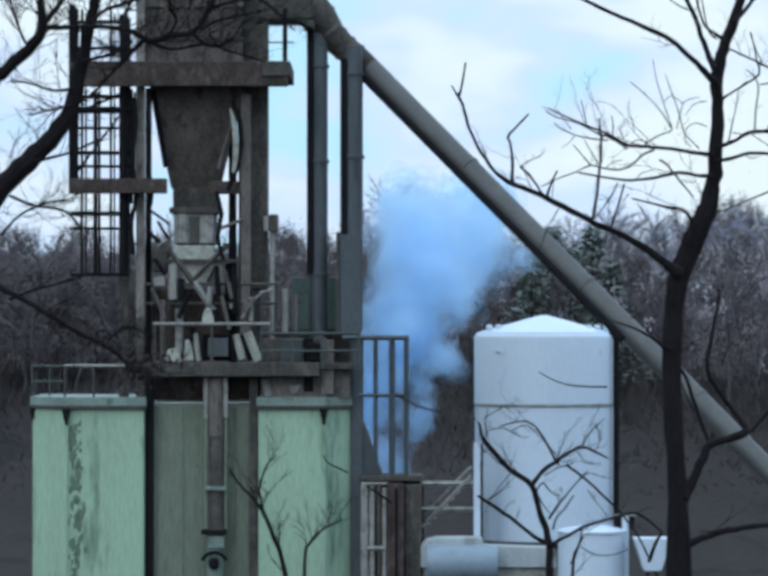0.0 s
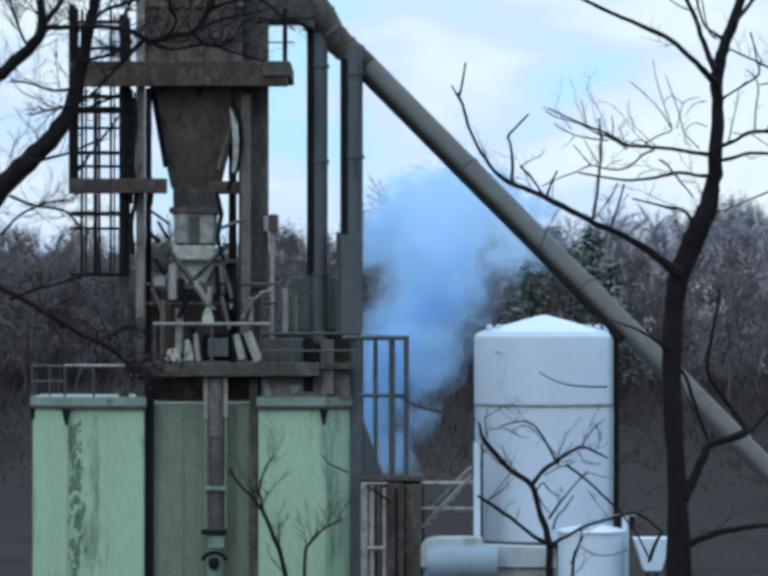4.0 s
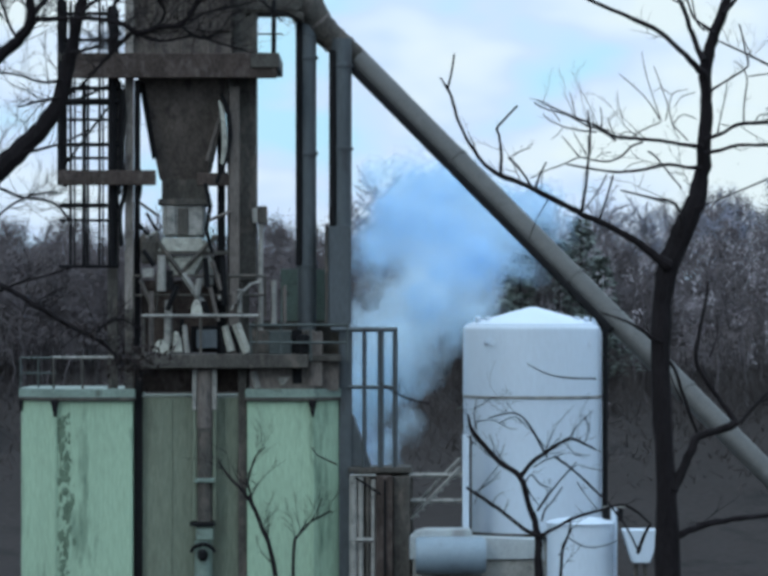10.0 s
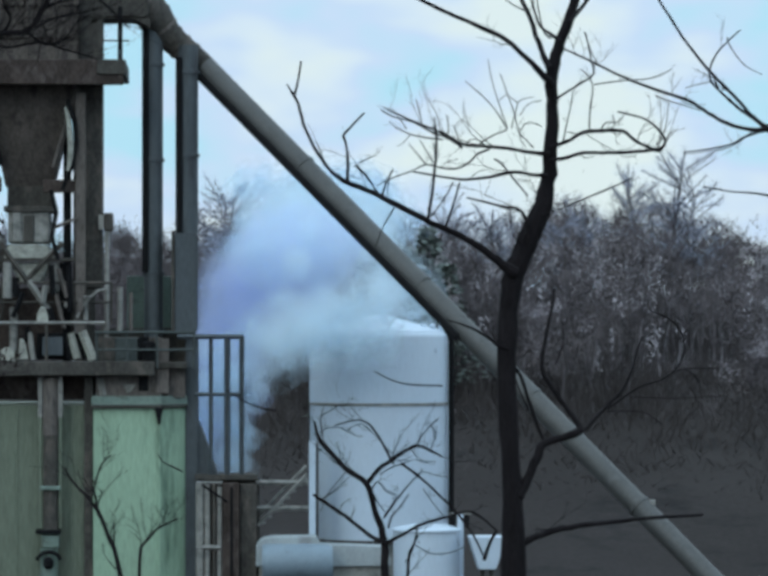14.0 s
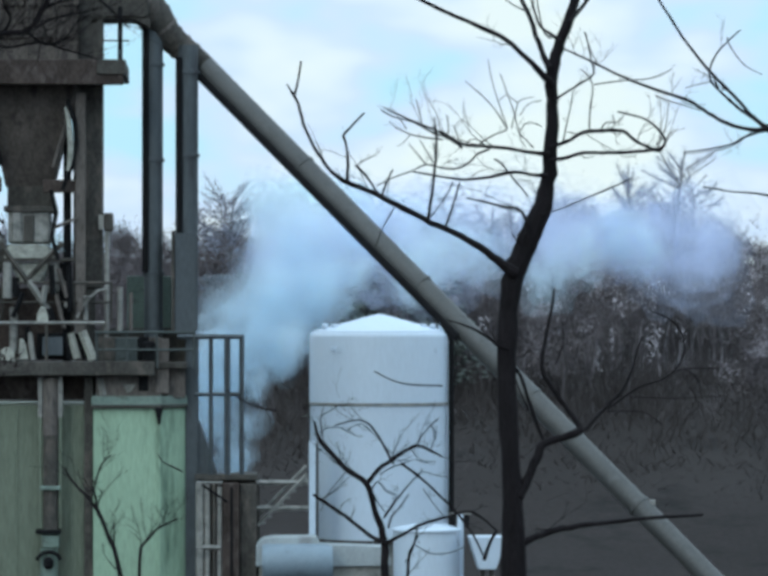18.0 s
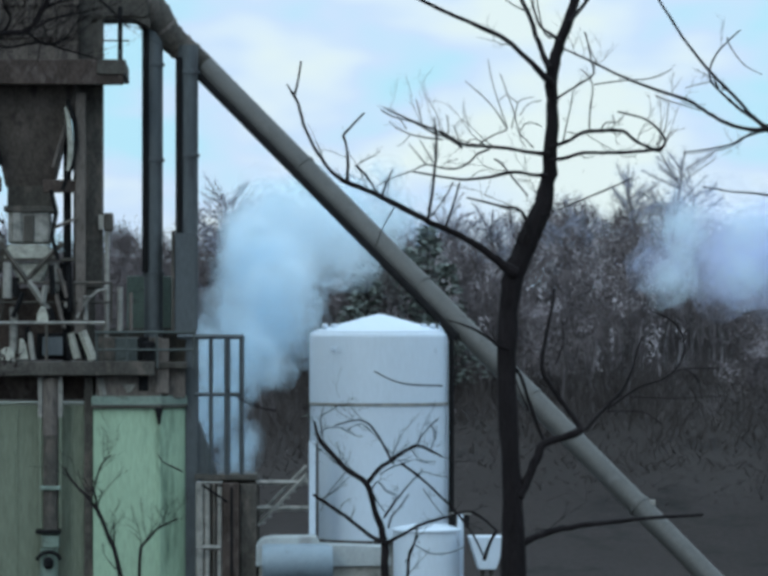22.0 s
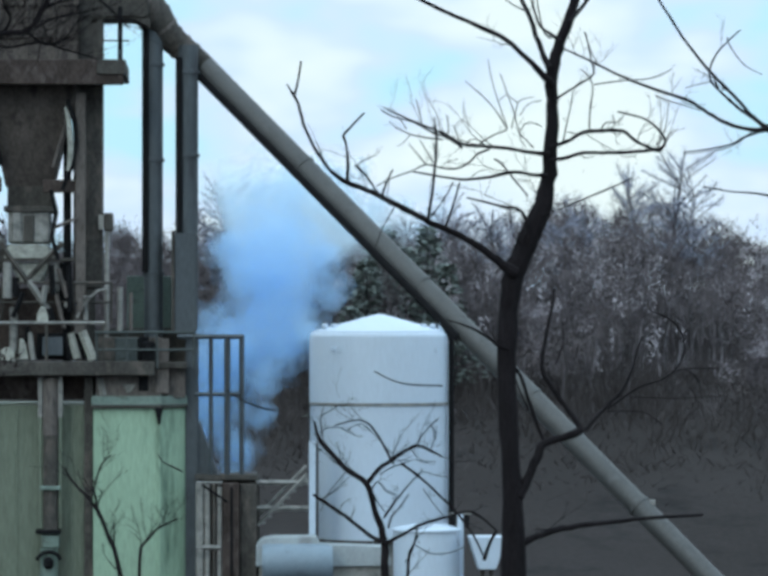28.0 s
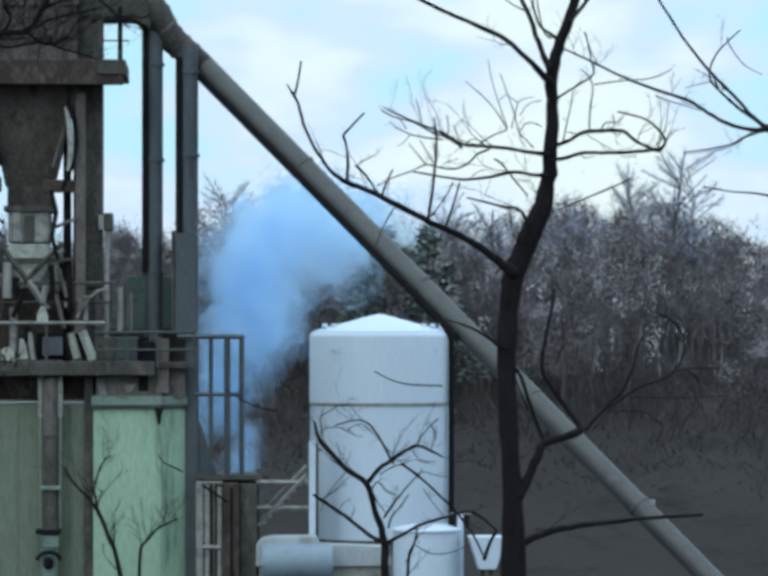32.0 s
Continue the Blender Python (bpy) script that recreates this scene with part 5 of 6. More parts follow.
right = thing("bare_tree", "bare tree with long thin branches above the woods", "tree", "bare foreground trees")
branch(right, [(7.674, -47.00, 2.324, 0.1770), (7.651, -46.97, 5.271, 0.1653), (7.627, -46.93, 7.632, 0.1418), (7.603, -46.90, 9.405, 0.1182), (7.402, -46.87, 10.115, 0.0888), (7.052, -46.83, 10.590, 0.0711), (6.672, -46.80, 10.817, 0.0533)], "trunk")
branch(right, [(6.642, -47.00, 10.806, 0.0472), (6.430, -47.04, 10.787, 0.0295), (6.130, -47.08, 10.861, 0.0265), (5.890, -47.11, 10.989, 0.0235), (5.650, -47.15, 11.134, 0.0235), (5.234, -47.19, 11.267, 0.0206), (4.818, -47.23, 11.423, 0.0176), (4.462, -47.26, 11.596, 0.0147), (4.136, -47.30, 11.740, 0.0117)], "limb", 2, rnd_t, 4, 0.8, 0.35)
branch(right, [(6.642, -47.00, 10.806, 0.0413), (6.473, -46.95, 10.939, 0.0266), (6.273, -46.90, 11.178, 0.0236), (5.984, -46.85, 11.477, 0.0207), (5.695, -46.80, 11.836, 0.0178), (5.464, -46.75, 12.196, 0.0178), (5.321, -46.70, 12.438, 0.0148)], "limb", 1, rnd_t, 4, 0.8, 0.35)
branch(right, [(6.554, -47.00, 10.877, 0.0265), (6.325, -46.95, 11.028, 0.0207), (6.096, -46.90, 11.237, 0.0177), (5.955, -46.85, 11.418, 0.0148), (6.003, -46.80, 11.658, 0.0148), (6.146, -46.75, 11.840, 0.0119), (6.349, -46.70, 12.022, 0.0089)], "limb", 1, rnd_t, 4, 0.8, 0.3)
branch(right, [(6.554, -47.00, 10.771, 0.0206), (6.362, -46.90, 10.705, 0.0148), (6.169, -46.80, 10.604, 0.0119), (5.648, -46.70, 10.525, 0.0089)], "limb", 1, rnd_t, 4, 0.8, 0.3)
branch(right, [(7.026, -47.00, 9.874, 0.0206), (6.616, -46.90, 10.008, 0.0148), (6.228, -46.80, 10.047, 0.0119), (5.886, -46.70, 10.110, 0.0089)], "limb", 1, rnd_t, 4, 0.8, 0.2)
branch(right, [(5.266, -47.10, 11.190, 0.0094), (5.455, -47.02, 11.130, 0.0077), (5.823, -46.93, 11.029, 0.0059)], "limb")
branch(right, [(6.134, -47.10, 11.902, 0.0094), (6.167, -47.04, 11.813, 0.0083), (6.354, -46.98, 11.581, 0.0071), (6.579, -46.91, 11.468, 0.0059)], "limb")
branch(right, [(5.979, -47.10, 11.396, 0.0129), (6.046, -47.05, 11.252, 0.0121), (6.202, -47.00, 11.137, 0.0112), (6.274, -46.95, 11.052, 0.0103), (6.515, -46.90, 10.901, 0.0095)], "limb")
branch(right, [(5.956, -47.10, 11.361, 0.0082), (5.812, -47.02, 11.343, 0.0065), (5.644, -46.93, 11.301, 0.0047)], "limb")
branch(right, [(5.593, -47.10, 11.114, 0.0059), (5.723, -47.02, 11.089, 0.0050), (5.883, -46.93, 11.100, 0.0041)], "limb")
branch(right, [(6.485, -47.10, 10.796, 0.0082), (6.167, -47.04, 10.575, 0.0071), (5.877, -46.98, 10.525, 0.0059), (5.647, -46.91, 10.492, 0.0047)], "limb")

bush = thing("bare_shrub", "bare dark shrub standing before the white tank", "shrub", "bare shrubs")
branch(bush, [(1.753, -53.00, 4.185, 0.0662), (1.743, -52.98, 5.202, 0.0561), (1.724, -52.96, 5.965, 0.0485), (1.705, -52.93, 6.244, 0.0434), (1.614, -52.91, 6.524, 0.0357), (1.538, -52.89, 6.778, 0.0332), (1.334, -52.87, 6.920, 0.0307), (1.156, -52.84, 7.109, 0.0281), (1.029, -52.82, 7.277, 0.0230), (0.994, -52.80, 7.430, 0.0128)], "stem", 2, rnd_t, 4, 0.9, 0.35)
branch(bush, [(1.533, -53.00, 6.783, 0.0280), (1.659, -53.05, 6.938, 0.0254), (1.783, -53.10, 7.032, 0.0229), (1.933, -53.15, 7.135, 0.0203), (2.057, -53.20, 7.187, 0.0177), (2.207, -53.25, 7.123, 0.0152), (2.305, -53.30, 7.075, 0.0101)], "stem", 3, rnd_t, 4, 0.9, 0.35)
branch(bush, [(1.702, -53.00, 6.182, 0.0306), (1.562, -52.92, 6.244, 0.0255), (1.309, -52.85, 6.444, 0.0230), (1.107, -52.77, 6.578, 0.0231), (0.981, -52.70, 6.657, 0.0154)], "stem", 1, rnd_t, 4, 0.9, 0.35)
branch(bush, [(1.722, -53.00, 6.162, 0.0280), (1.944, -52.94, 6.270, 0.0204), (2.126, -52.88, 6.359, 0.0204), (2.385, -52.82, 6.427, 0.0179), (2.645, -52.76, 6.475, 0.0154), (2.906, -52.70, 6.282, 0.0128)], "stem", 1, rnd_t, 4, 0.9, 0.3)
branch(bush, [(1.890, -53.00, 6.997, 0.0204), (2.040, -53.06, 6.888, 0.0153), (2.265, -53.12, 6.687, 0.0152), (2.439, -53.18, 6.512, 0.0152), (2.612, -53.24, 6.288, 0.0127), (2.734, -53.30, 6.039, 0.0126)], "stem", 1, rnd_t, 4, 0.9, 0.3)
branch(bush, [(2.756, -53.00, 5.993, 0.0229), (2.811, -53.15, 6.181, 0.0203), (2.871, -53.30, 6.317, 0.0152)], "stem")
branch(bush, [(1.814, -53.00, 6.987, 0.0153), (1.613, -52.93, 7.342, 0.0128), (1.462, -52.87, 7.442, 0.0102), (1.209, -52.80, 7.389, 0.0077)], "stem", 2, rnd_t, 4, 0.9, 0.3)
branch(bush, [(1.941, -53.00, 5.204, 0.0229), (1.970, -52.93, 5.964, 0.0179), (2.014, -52.87, 6.113, 0.0153), (2.079, -52.80, 6.236, 0.0102)], "stem", 1, rnd_t, 4, 0.9, 0.3)
branch(bush, [(1.712, -53.00, 6.427, 0.0153), (1.817, -52.93, 6.576, 0.0153), (1.922, -52.87, 6.700, 0.0102), (2.130, -52.80, 6.928, 0.0077)], "stem", 1, rnd_t, 4, 0.9, 0.3)
branch(bush, [(2.323, -53.00, 7.802, 0.0102), (2.021, -52.93, 7.811, 0.0102), (1.820, -52.87, 7.851, 0.0077), (1.618, -52.80, 7.952, 0.0077)], "stem")
branch(bush, [(1.310, -53.10, 7.342, 0.0061), (1.433, -53.06, 7.402, 0.0059), (1.511, -53.02, 7.390, 0.0057), (1.615, -52.98, 7.287, 0.0055), (1.719, -52.93, 7.184, 0.0053), (1.828, -52.89, 7.050, 0.0051)], "stem", 1, rnd_t, 3, 1.0, 0.09)
branch(bush, [(1.340, -53.10, 7.357, 0.0051), (1.404, -53.02, 7.289, 0.0046), (1.499, -52.93, 7.276, 0.0041)], "stem", 1, rnd_t, 3, 1.0, 0.09)
branch(bush, [(1.045, -53.10, 7.484, 0.0066), (1.179, -53.04, 7.564, 0.0058), (1.258, -52.98, 7.603, 0.0049), (1.316, -52.91, 7.535, 0.0041)], "stem", 1, rnd_t, 3, 1.0, 0.09)
branch(bush, [(1.076, -53.10, 7.266, 0.0081), (1.053, -53.02, 7.431, 0.0064), (1.085, -52.93, 7.592, 0.0046)], "stem", 1, rnd_t, 3, 1.0, 0.09)
branch(bush, [(1.086, -53.10, 7.362, 0.0061), (1.230, -53.04, 7.376, 0.0054), (1.314, -52.98, 7.338, 0.0048), (1.357, -52.91, 7.306, 0.0041)], "stem", 1, rnd_t, 3, 1.0, 0.09)
branch(bush, [(2.022, -53.10, 7.149, 0.0086), (2.087, -53.04, 7.259, 0.0075), (2.162, -52.98, 7.348, 0.0063), (2.293, -52.91, 7.469, 0.0051)], "stem", 1, rnd_t, 3, 1.0, 0.09)
branch(bush, [(2.206, -53.10, 7.403, 0.0061), (2.241, -53.02, 7.319, 0.0051), (2.261, -52.93, 7.235, 0.0041)], "stem", 1, rnd_t, 3, 1.0, 0.09)
branch(bush, [(1.752, -53.10, 6.326, 0.0122), (1.791, -53.04, 6.444, 0.0109), (1.876, -52.98, 6.533, 0.0095), (1.976, -52.91, 6.673, 0.0082)], "stem", 1, rnd_t, 3, 1.0, 0.09)
branch(bush, [(1.584, -53.10, 6.732, 0.0102), (1.648, -53.04, 6.806, 0.0093), (1.743, -52.98, 6.701, 0.0085), (1.827, -52.91, 6.673, 0.0077)], "stem", 1, rnd_t, 3, 1.0, 0.09)
branch(bush, [(1.605, -53.10, 6.671, 0.0091), (1.649, -53.02, 6.586, 0.0076), (1.724, -52.93, 6.490, 0.0061)], "stem", 1, rnd_t, 3, 1.0, 0.09)
branch(bush, [(2.119, -53.10, 6.732, 0.0071), (2.190, -53.02, 6.627, 0.0061), (2.338, -52.93, 6.439, 0.0051)], "stem", 1, rnd_t, 3, 1.0, 0.09)
branch(bush, [(2.053, -53.10, 6.326, 0.0102), (2.031, -53.04, 6.195, 0.0095), (1.998, -52.98, 6.064, 0.0088), (1.940, -52.91, 5.958, 0.0082)], "stem", 1, rnd_t, 3, 1.0, 0.09)
branch(bush, [(2.017, -53.10, 6.163, 0.0081), (2.199, -53.04, 6.058, 0.0073), (2.407, -52.98, 6.064, 0.0065), (2.550, -52.91, 6.116, 0.0056)], "stem", 1, rnd_t, 3, 1.0, 0.09)
branch(bush, [(1.310, -53.10, 6.910, 0.0061), (1.230, -53.04, 6.806, 0.0053), (1.130, -52.98, 6.676, 0.0044), (1.055, -52.91, 6.489, 0.0036)], "stem", 1, rnd_t, 3, 1.0, 0.09)
branch(bush, [(1.666, -53.10, 6.885, 0.0091), (1.791, -53.04, 6.958, 0.0080), (1.886, -52.98, 6.981, 0.0068), (1.981, -52.91, 7.015, 0.0056)], "stem", 1, rnd_t, 3, 1.0, 0.09)
branch(bush, [(1.992, -53.10, 7.149, 0.0061), (2.088, -53.02, 7.034, 0.0051), (2.256, -52.93, 7.005, 0.0041)], "stem", 1, rnd_t, 3, 1.0, 0.09)
branch(bush, [(2.022, -53.10, 6.834, 0.0056), (2.138, -53.04, 6.908, 0.0049), (2.254, -52.98, 6.869, 0.0042), (2.386, -52.91, 6.846, 0.0036)], "stem", 1, rnd_t, 3, 1.0, 0.09)
branch(bush, [(1.279, -53.10, 6.961, 0.0051), (1.343, -53.02, 7.034, 0.0043), (1.366, -52.93, 7.107, 0.0036)], "stem", 1, rnd_t, 3, 1.0, 0.09)
branch(bush, [(1.116, -53.10, 7.179, 0.0051), (1.027, -53.02, 7.110, 0.0043), (1.004, -52.93, 6.980, 0.0036)], "stem", 1, rnd_t, 3, 1.0, 0.09)
branch(bush, [(1.228, -53.10, 6.468, 0.0056), (1.282, -53.02, 6.576, 0.0046), (1.366, -52.93, 6.622, 0.0036)], "stem", 1, rnd_t, 3, 1.0, 0.09)
sprig = thing("bare_shrub", "thin bare shrub standing before the green bins", "shrub", "bare shrubs")
branch(sprig, [(-0.888, -55.00, 4.412, 0.0386), (-0.937, -54.97, 5.616, 0.0314), (-0.996, -54.94, 6.097, 0.0266), (-1.093, -54.91, 6.362, 0.0242), (-1.181, -54.89, 6.578, 0.0242), (-1.279, -54.86, 6.722, 0.0194), (-1.401, -54.83, 6.842, 0.0145), (-1.524, -54.80, 7.010, 0.0097)], "stem", 6, rnd_t, 4, 0.9, 0.35)
branch(sprig, [(-1.178, -55.00, 6.584, 0.0145), (-1.224, -55.07, 6.828, 0.0120), (-1.149, -55.13, 7.072, 0.0096), (-1.051, -55.20, 7.171, 0.0072)], "stem", 3, rnd_t, 4, 0.9, 0.3)
branch(sprig, [(-0.801, -55.00, 4.895, 0.0241), (-0.783, -54.95, 6.098, 0.0193), (-0.736, -54.90, 6.288, 0.0169), (-0.601, -54.85, 6.431, 0.0121), (-0.408, -54.80, 6.525, 0.0097)], "stem", 4, rnd_t, 4, 0.9, 0.3)
branch(sprig, [(-0.357, -55.00, 6.994, 0.0097), (-0.455, -54.93, 7.040, 0.0097), (-0.552, -54.87, 7.085, 0.0073), (-0.602, -54.80, 7.156, 0.0073)], "stem")
branch(sprig, [(0.560, -55.00, 7.597, 0.0121), (0.367, -54.93, 7.634, 0.0097), (0.174, -54.87, 7.730, 0.0097), (0.078, -54.80, 7.796, 0.0073)], "stem", 2, rnd_t, 4, 0.9, 0.2)


# ---------------------------------------------------------------- woods on the hill
def wood_tree(verts, faces, kinds, x, y, h, rnd, twigs, kind=1, crown=0.32, thick=1.0, limbs=9, fine=1.0, lift=(0.4, 1.7)):
    """One bare tree: tapered trunk, limbs, and a crown of fine twigs with gaps."""
    z = height(x, y) - 0.2

    def stick(a, b, r0, r1, k):
        d = (b - a).normalized()
        s = d.orthogonal().normalized()
        u = d.cross(s)
        i = len(verts)
        for p, r in ((a, r0), (b, r1)):
            for j in range(3):
                c = 2.0944 * j
                verts.append(p + (s * math.cos(c) + u * math.sin(c)) * r)
        for j in range(3):
            faces.append((i + j, i + (j + 1) % 3, i + 3 + (j + 1) % 3, i + 3 + j))
            kinds.append(k)

    p = Vector((x, y, z))
    r = 0.012 * h + 0.02
    lean = Vector((rnd.gauss(0, 0.06), rnd.gauss(0, 0.06), 1))
    nodes = []
    for k in range(5):
        q = p + lean * h / 5.5 + Vector((rnd.gauss(0, 0.1), rnd.gauss(0, 0.1), 0))
        stick(p, q, r, r * 0.75, 0)
        r *= 0.75
        p = q
        if k >= 1:
            nodes.append((p.copy(), r))
    for k in range(limbs):
        j = rnd.randrange(len(nodes) - 1)
        a, ra = nodes[j][0].lerp(nodes[j + 1][0], rnd.random()), nodes[j + 1][1]
        d = Vector((rnd.gauss(0, 0.7), rnd.gauss(0, 0.7), rnd.uniform(*lift))).normalized()
        b = a + d * h * rnd.uniform(0.14, crown)
        stick(a, b, ra * 0.55, 0.02, 0)
        for j in range(twigs):
            c = a.lerp(b, rnd.uniform(0.25, 1.0))
            e = (d + Vector((rnd.gauss(0, 0.8), rnd.gauss(0, 0.8), rnd.gauss(0.25, 0.6)))).normalized()
            f = c + e * rnd.uniform(0.3, 1.1) * fine
            w = rnd.uniform(0.016, 0.042) * thick
            s = e.orthogonal().normalized() * w
            i = len(verts)
            verts.extend((c - s, c + s, f))
            faces.append((i, i + 1, i + 2))
            kinds.append(kind)
            g = c.lerp(f, 0.5)
            e2 = (e + Vector((rnd.gauss(0, 0.9), rnd.gauss(0, 0.9), rnd.gauss(0.2, 0.6)))).normalized() * rnd.uniform(0.2, 0.6) * fine
            i = len(verts)
            verts.extend((g - s * 0.7, g + s * 0.7, g + e2))
            faces.append((i, i + 1, i + 2))
            kinds.append(kind)


def leaf_clumps(verts, faces, kinds, x, y, h, rnd, count, clumps=9, pale=0.0):
    """Withered leaves still on the twigs, in uneven clumps that make a lumpy crown."""
    z = height(x, y)
    for c in range(clumps):
        f = rnd.uniform(0.42, 0.98)
        w = h * (0.17 - 0.13 * smooth(0.7, 1.0, f))
        p = Vector((x + rnd.gauss(0, w), y + rnd.gauss(0, w), z + h * f))
        r = rnd.uniform(0.2, 0.5)
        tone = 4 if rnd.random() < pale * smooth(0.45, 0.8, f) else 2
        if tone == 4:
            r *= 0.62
        for k in range(count):
            q = p + Vector((rnd.gauss(0, r), rnd.gauss(0, r), rnd.gauss(0, r * 0.9)))
            a = Vector((rnd.gauss(0, 1), rnd.gauss(0, 1), rnd.gauss(0, 1))).normalized() * rnd.uniform(0.035, 0.07)
            b = a.orthogonal().normalized() * rnd.uniform(0.025, 0.045)
            i = len(verts)
            verts.extend((q - a, q + b, q + a, q - b))
            faces.append((i, i + 1, i + 2, i + 3))
            kinds.append(tone)


def tree_mesh(name, verts, faces, kinds, mats):
    me = bpy.data.meshes.new(name)
    me.from_pydata(verts, [], faces)
    for m in mats:
        me.materials.append(m)
    me.polygons.foreach_set("material_index", kinds)
    return me


def make_woods():
    rnd = random.Random(3)
    verts, faces, kinds = [], [], []
    for k in range(460):
        y = 48 + 64 * rnd.random() ** 0.9
        half = 0.115 * (91 + y) + 2
        x = rnd.uniform(-half, half * 1.45)
        u = x / (91 + y)
        h = rnd.uniform(4.9, 6.9) * (1 + 0.08 * math.sin(u * 60 + 1.0)) * (0.66 + 0.16 * smooth(-0.03, 0.05, u) + 0.10 * smooth(0.085, 0.105, u) - 0.34 * smooth(0.118, 0.152, u))
        wood_tree(verts, faces, kinds, x, y, h, rnd, 14, 1, 0.3, 0.75)
        if rnd.random() < (0.92 if u > 0.085 else 0.6):
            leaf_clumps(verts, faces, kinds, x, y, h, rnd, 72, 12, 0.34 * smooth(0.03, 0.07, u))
    for k in range(130):
        y = rnd.uniform(55, 76)
        x = rnd.uniform(-0.118, 0.0) * (91 + y)
        h = rnd.uniform(4.3, 5.3) - 0.02 * (y - 60)
        wood_tree(verts, faces, kinds, x, y, h, rnd, 12, 1, 0.24, 0.7, 10)
        leaf_clumps(verts, faces, kinds, x, y, h, rnd, 56, 12)
    for k in range(170):
        y = rnd.uniform(58, 82)
        x = rnd.uniform(0.01, 0.158) * (91 + y)
        u = x / (91 + y)
        h = rnd.uniform(4.2, 6.6) * (0.9 - 0.3 * smooth(0.12, 0.152, u))
        start = len(faces)
        wood_tree(verts, faces, kinds, x, y, h, rnd, 5, 1, 0.2, 0.8, 5)
        if rnd.random() < 0.6:
            kinds[start:] = [3 if v == 0 else v for v in kinds[start:]]
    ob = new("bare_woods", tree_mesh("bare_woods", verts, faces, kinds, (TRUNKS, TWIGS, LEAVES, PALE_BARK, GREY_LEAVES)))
    tagged(ob, "grey bare winter woods covering the hillside", "woods", kind="stuff")
    # pale withered leaves in small upright tufts, thick in places and sparse in others
    verts, faces = [], []
    c = 0
    while c < 240:
        y = rnd.uniform(46, 92)
        x = rnd.uniform(0.015, 0.16) * (91 + y)
        u = x / (91 + y)
        top = 0.9 + 4.8 * rnd.random() ** 0.55
        if noise.noise((u * 55, top * 0.35, 4.0)) + 0.25 * rnd.random() < 0.12 or y > 74 and top < 3.6:
            continue
        c += 1
        z = height(x, y) + top
        w, tall = rnd.uniform(0.08, 0.22), rnd.uniform(0.12, 0.36)
        for k in range(rnd.randrange(12, 30)):
            q = Vector((x + rnd.gauss(0, w), y + rnd.gauss(0, w), z + rnd.gauss(0, tall)))
            a = Vector((rnd.gauss(0, 0.4), rnd.gauss(0, 0.4), rnd.gauss(0, 1))).normalized() * rnd.uniform(0.05, 0.1)
            b = Vector((rnd.gauss(0, 1), rnd.gauss(0, 0.4), rnd.gauss(0, 0.3))).normalized() * rnd.uniform(0.025, 0.05)
            i = len(verts)
            verts.extend((q - a, q + b, q + a, q - b))
            faces.append((i, i + 1, i + 2, i + 3))
    ob = new("beech_leaves", tree_mesh("beech_leaves", verts, faces, [0] * len(faces), (BEECH,)))
    tagged(ob, "pale withered beech leaves among the bare trees", "leaves", kind="stuff")
    # undergrowth: short upright stems and twigs
    verts, faces = [], []
    for k in range(9000):
        y = rnd.uniform(50, 100)
        half = 0.115 * (91 + y) + 2
        x = rnd.uniform(-half, half * 1.45)
        z = height(x, y)
        b = Vector((x, y, z - 0.05))
        t = b + Vector((rnd.gauss(0, 0.6), rnd.gauss(0, 0.5), rnd.uniform(0.2, 1.0)))
        w = rnd.uniform(0.012, 0.03)
        i = len(verts)
        verts.extend((b + Vector((-w, 0, 0)), b + Vector((w, 0, 0)), t))
        faces.append((i, i + 1, i + 2))
    low = len(faces)
    for k in range(15000):
        y = 37 + 24 * rnd.random() ** 0.6
        half = 0.115 * (91 + y) + 2
        x = rnd.uniform(-half, half * 1.45)
        b = Vector((x, y, height(x, y) - 0.05))
        tall = (0.25 + 0.75 * smooth(38, 52, y)) * (0.35 + 1.5 * max(0.0, 0.35 + noise.noise((x * 0.33, y * 0.2, 7.0)) + 0.5 * noise.noise((x * 1.1, y * 0.7, 3.0))))
        t = b + Vector((rnd.gauss(0, 0.45), rnd.gauss(0, 0.3), tall * rnd.uniform(0.25, 1.15)))
        w = rnd.uniform(0.012, 0.04)
        i = len(verts)
        verts.extend((b + Vector((-w, 0, 0)), b + Vector((w, 0, 0)), t))
        faces.append((i, i + 1, i + 2))
    ob = new("undergrowth", tree_mesh("undergrowth", verts, faces, [0] * low + [1] * (len(faces) - low), (TWIGS, BRUSH)))
    tagged(ob, "grey-brown bare brush under the trees", "undergrowth", kind="stuff")


make_woods()


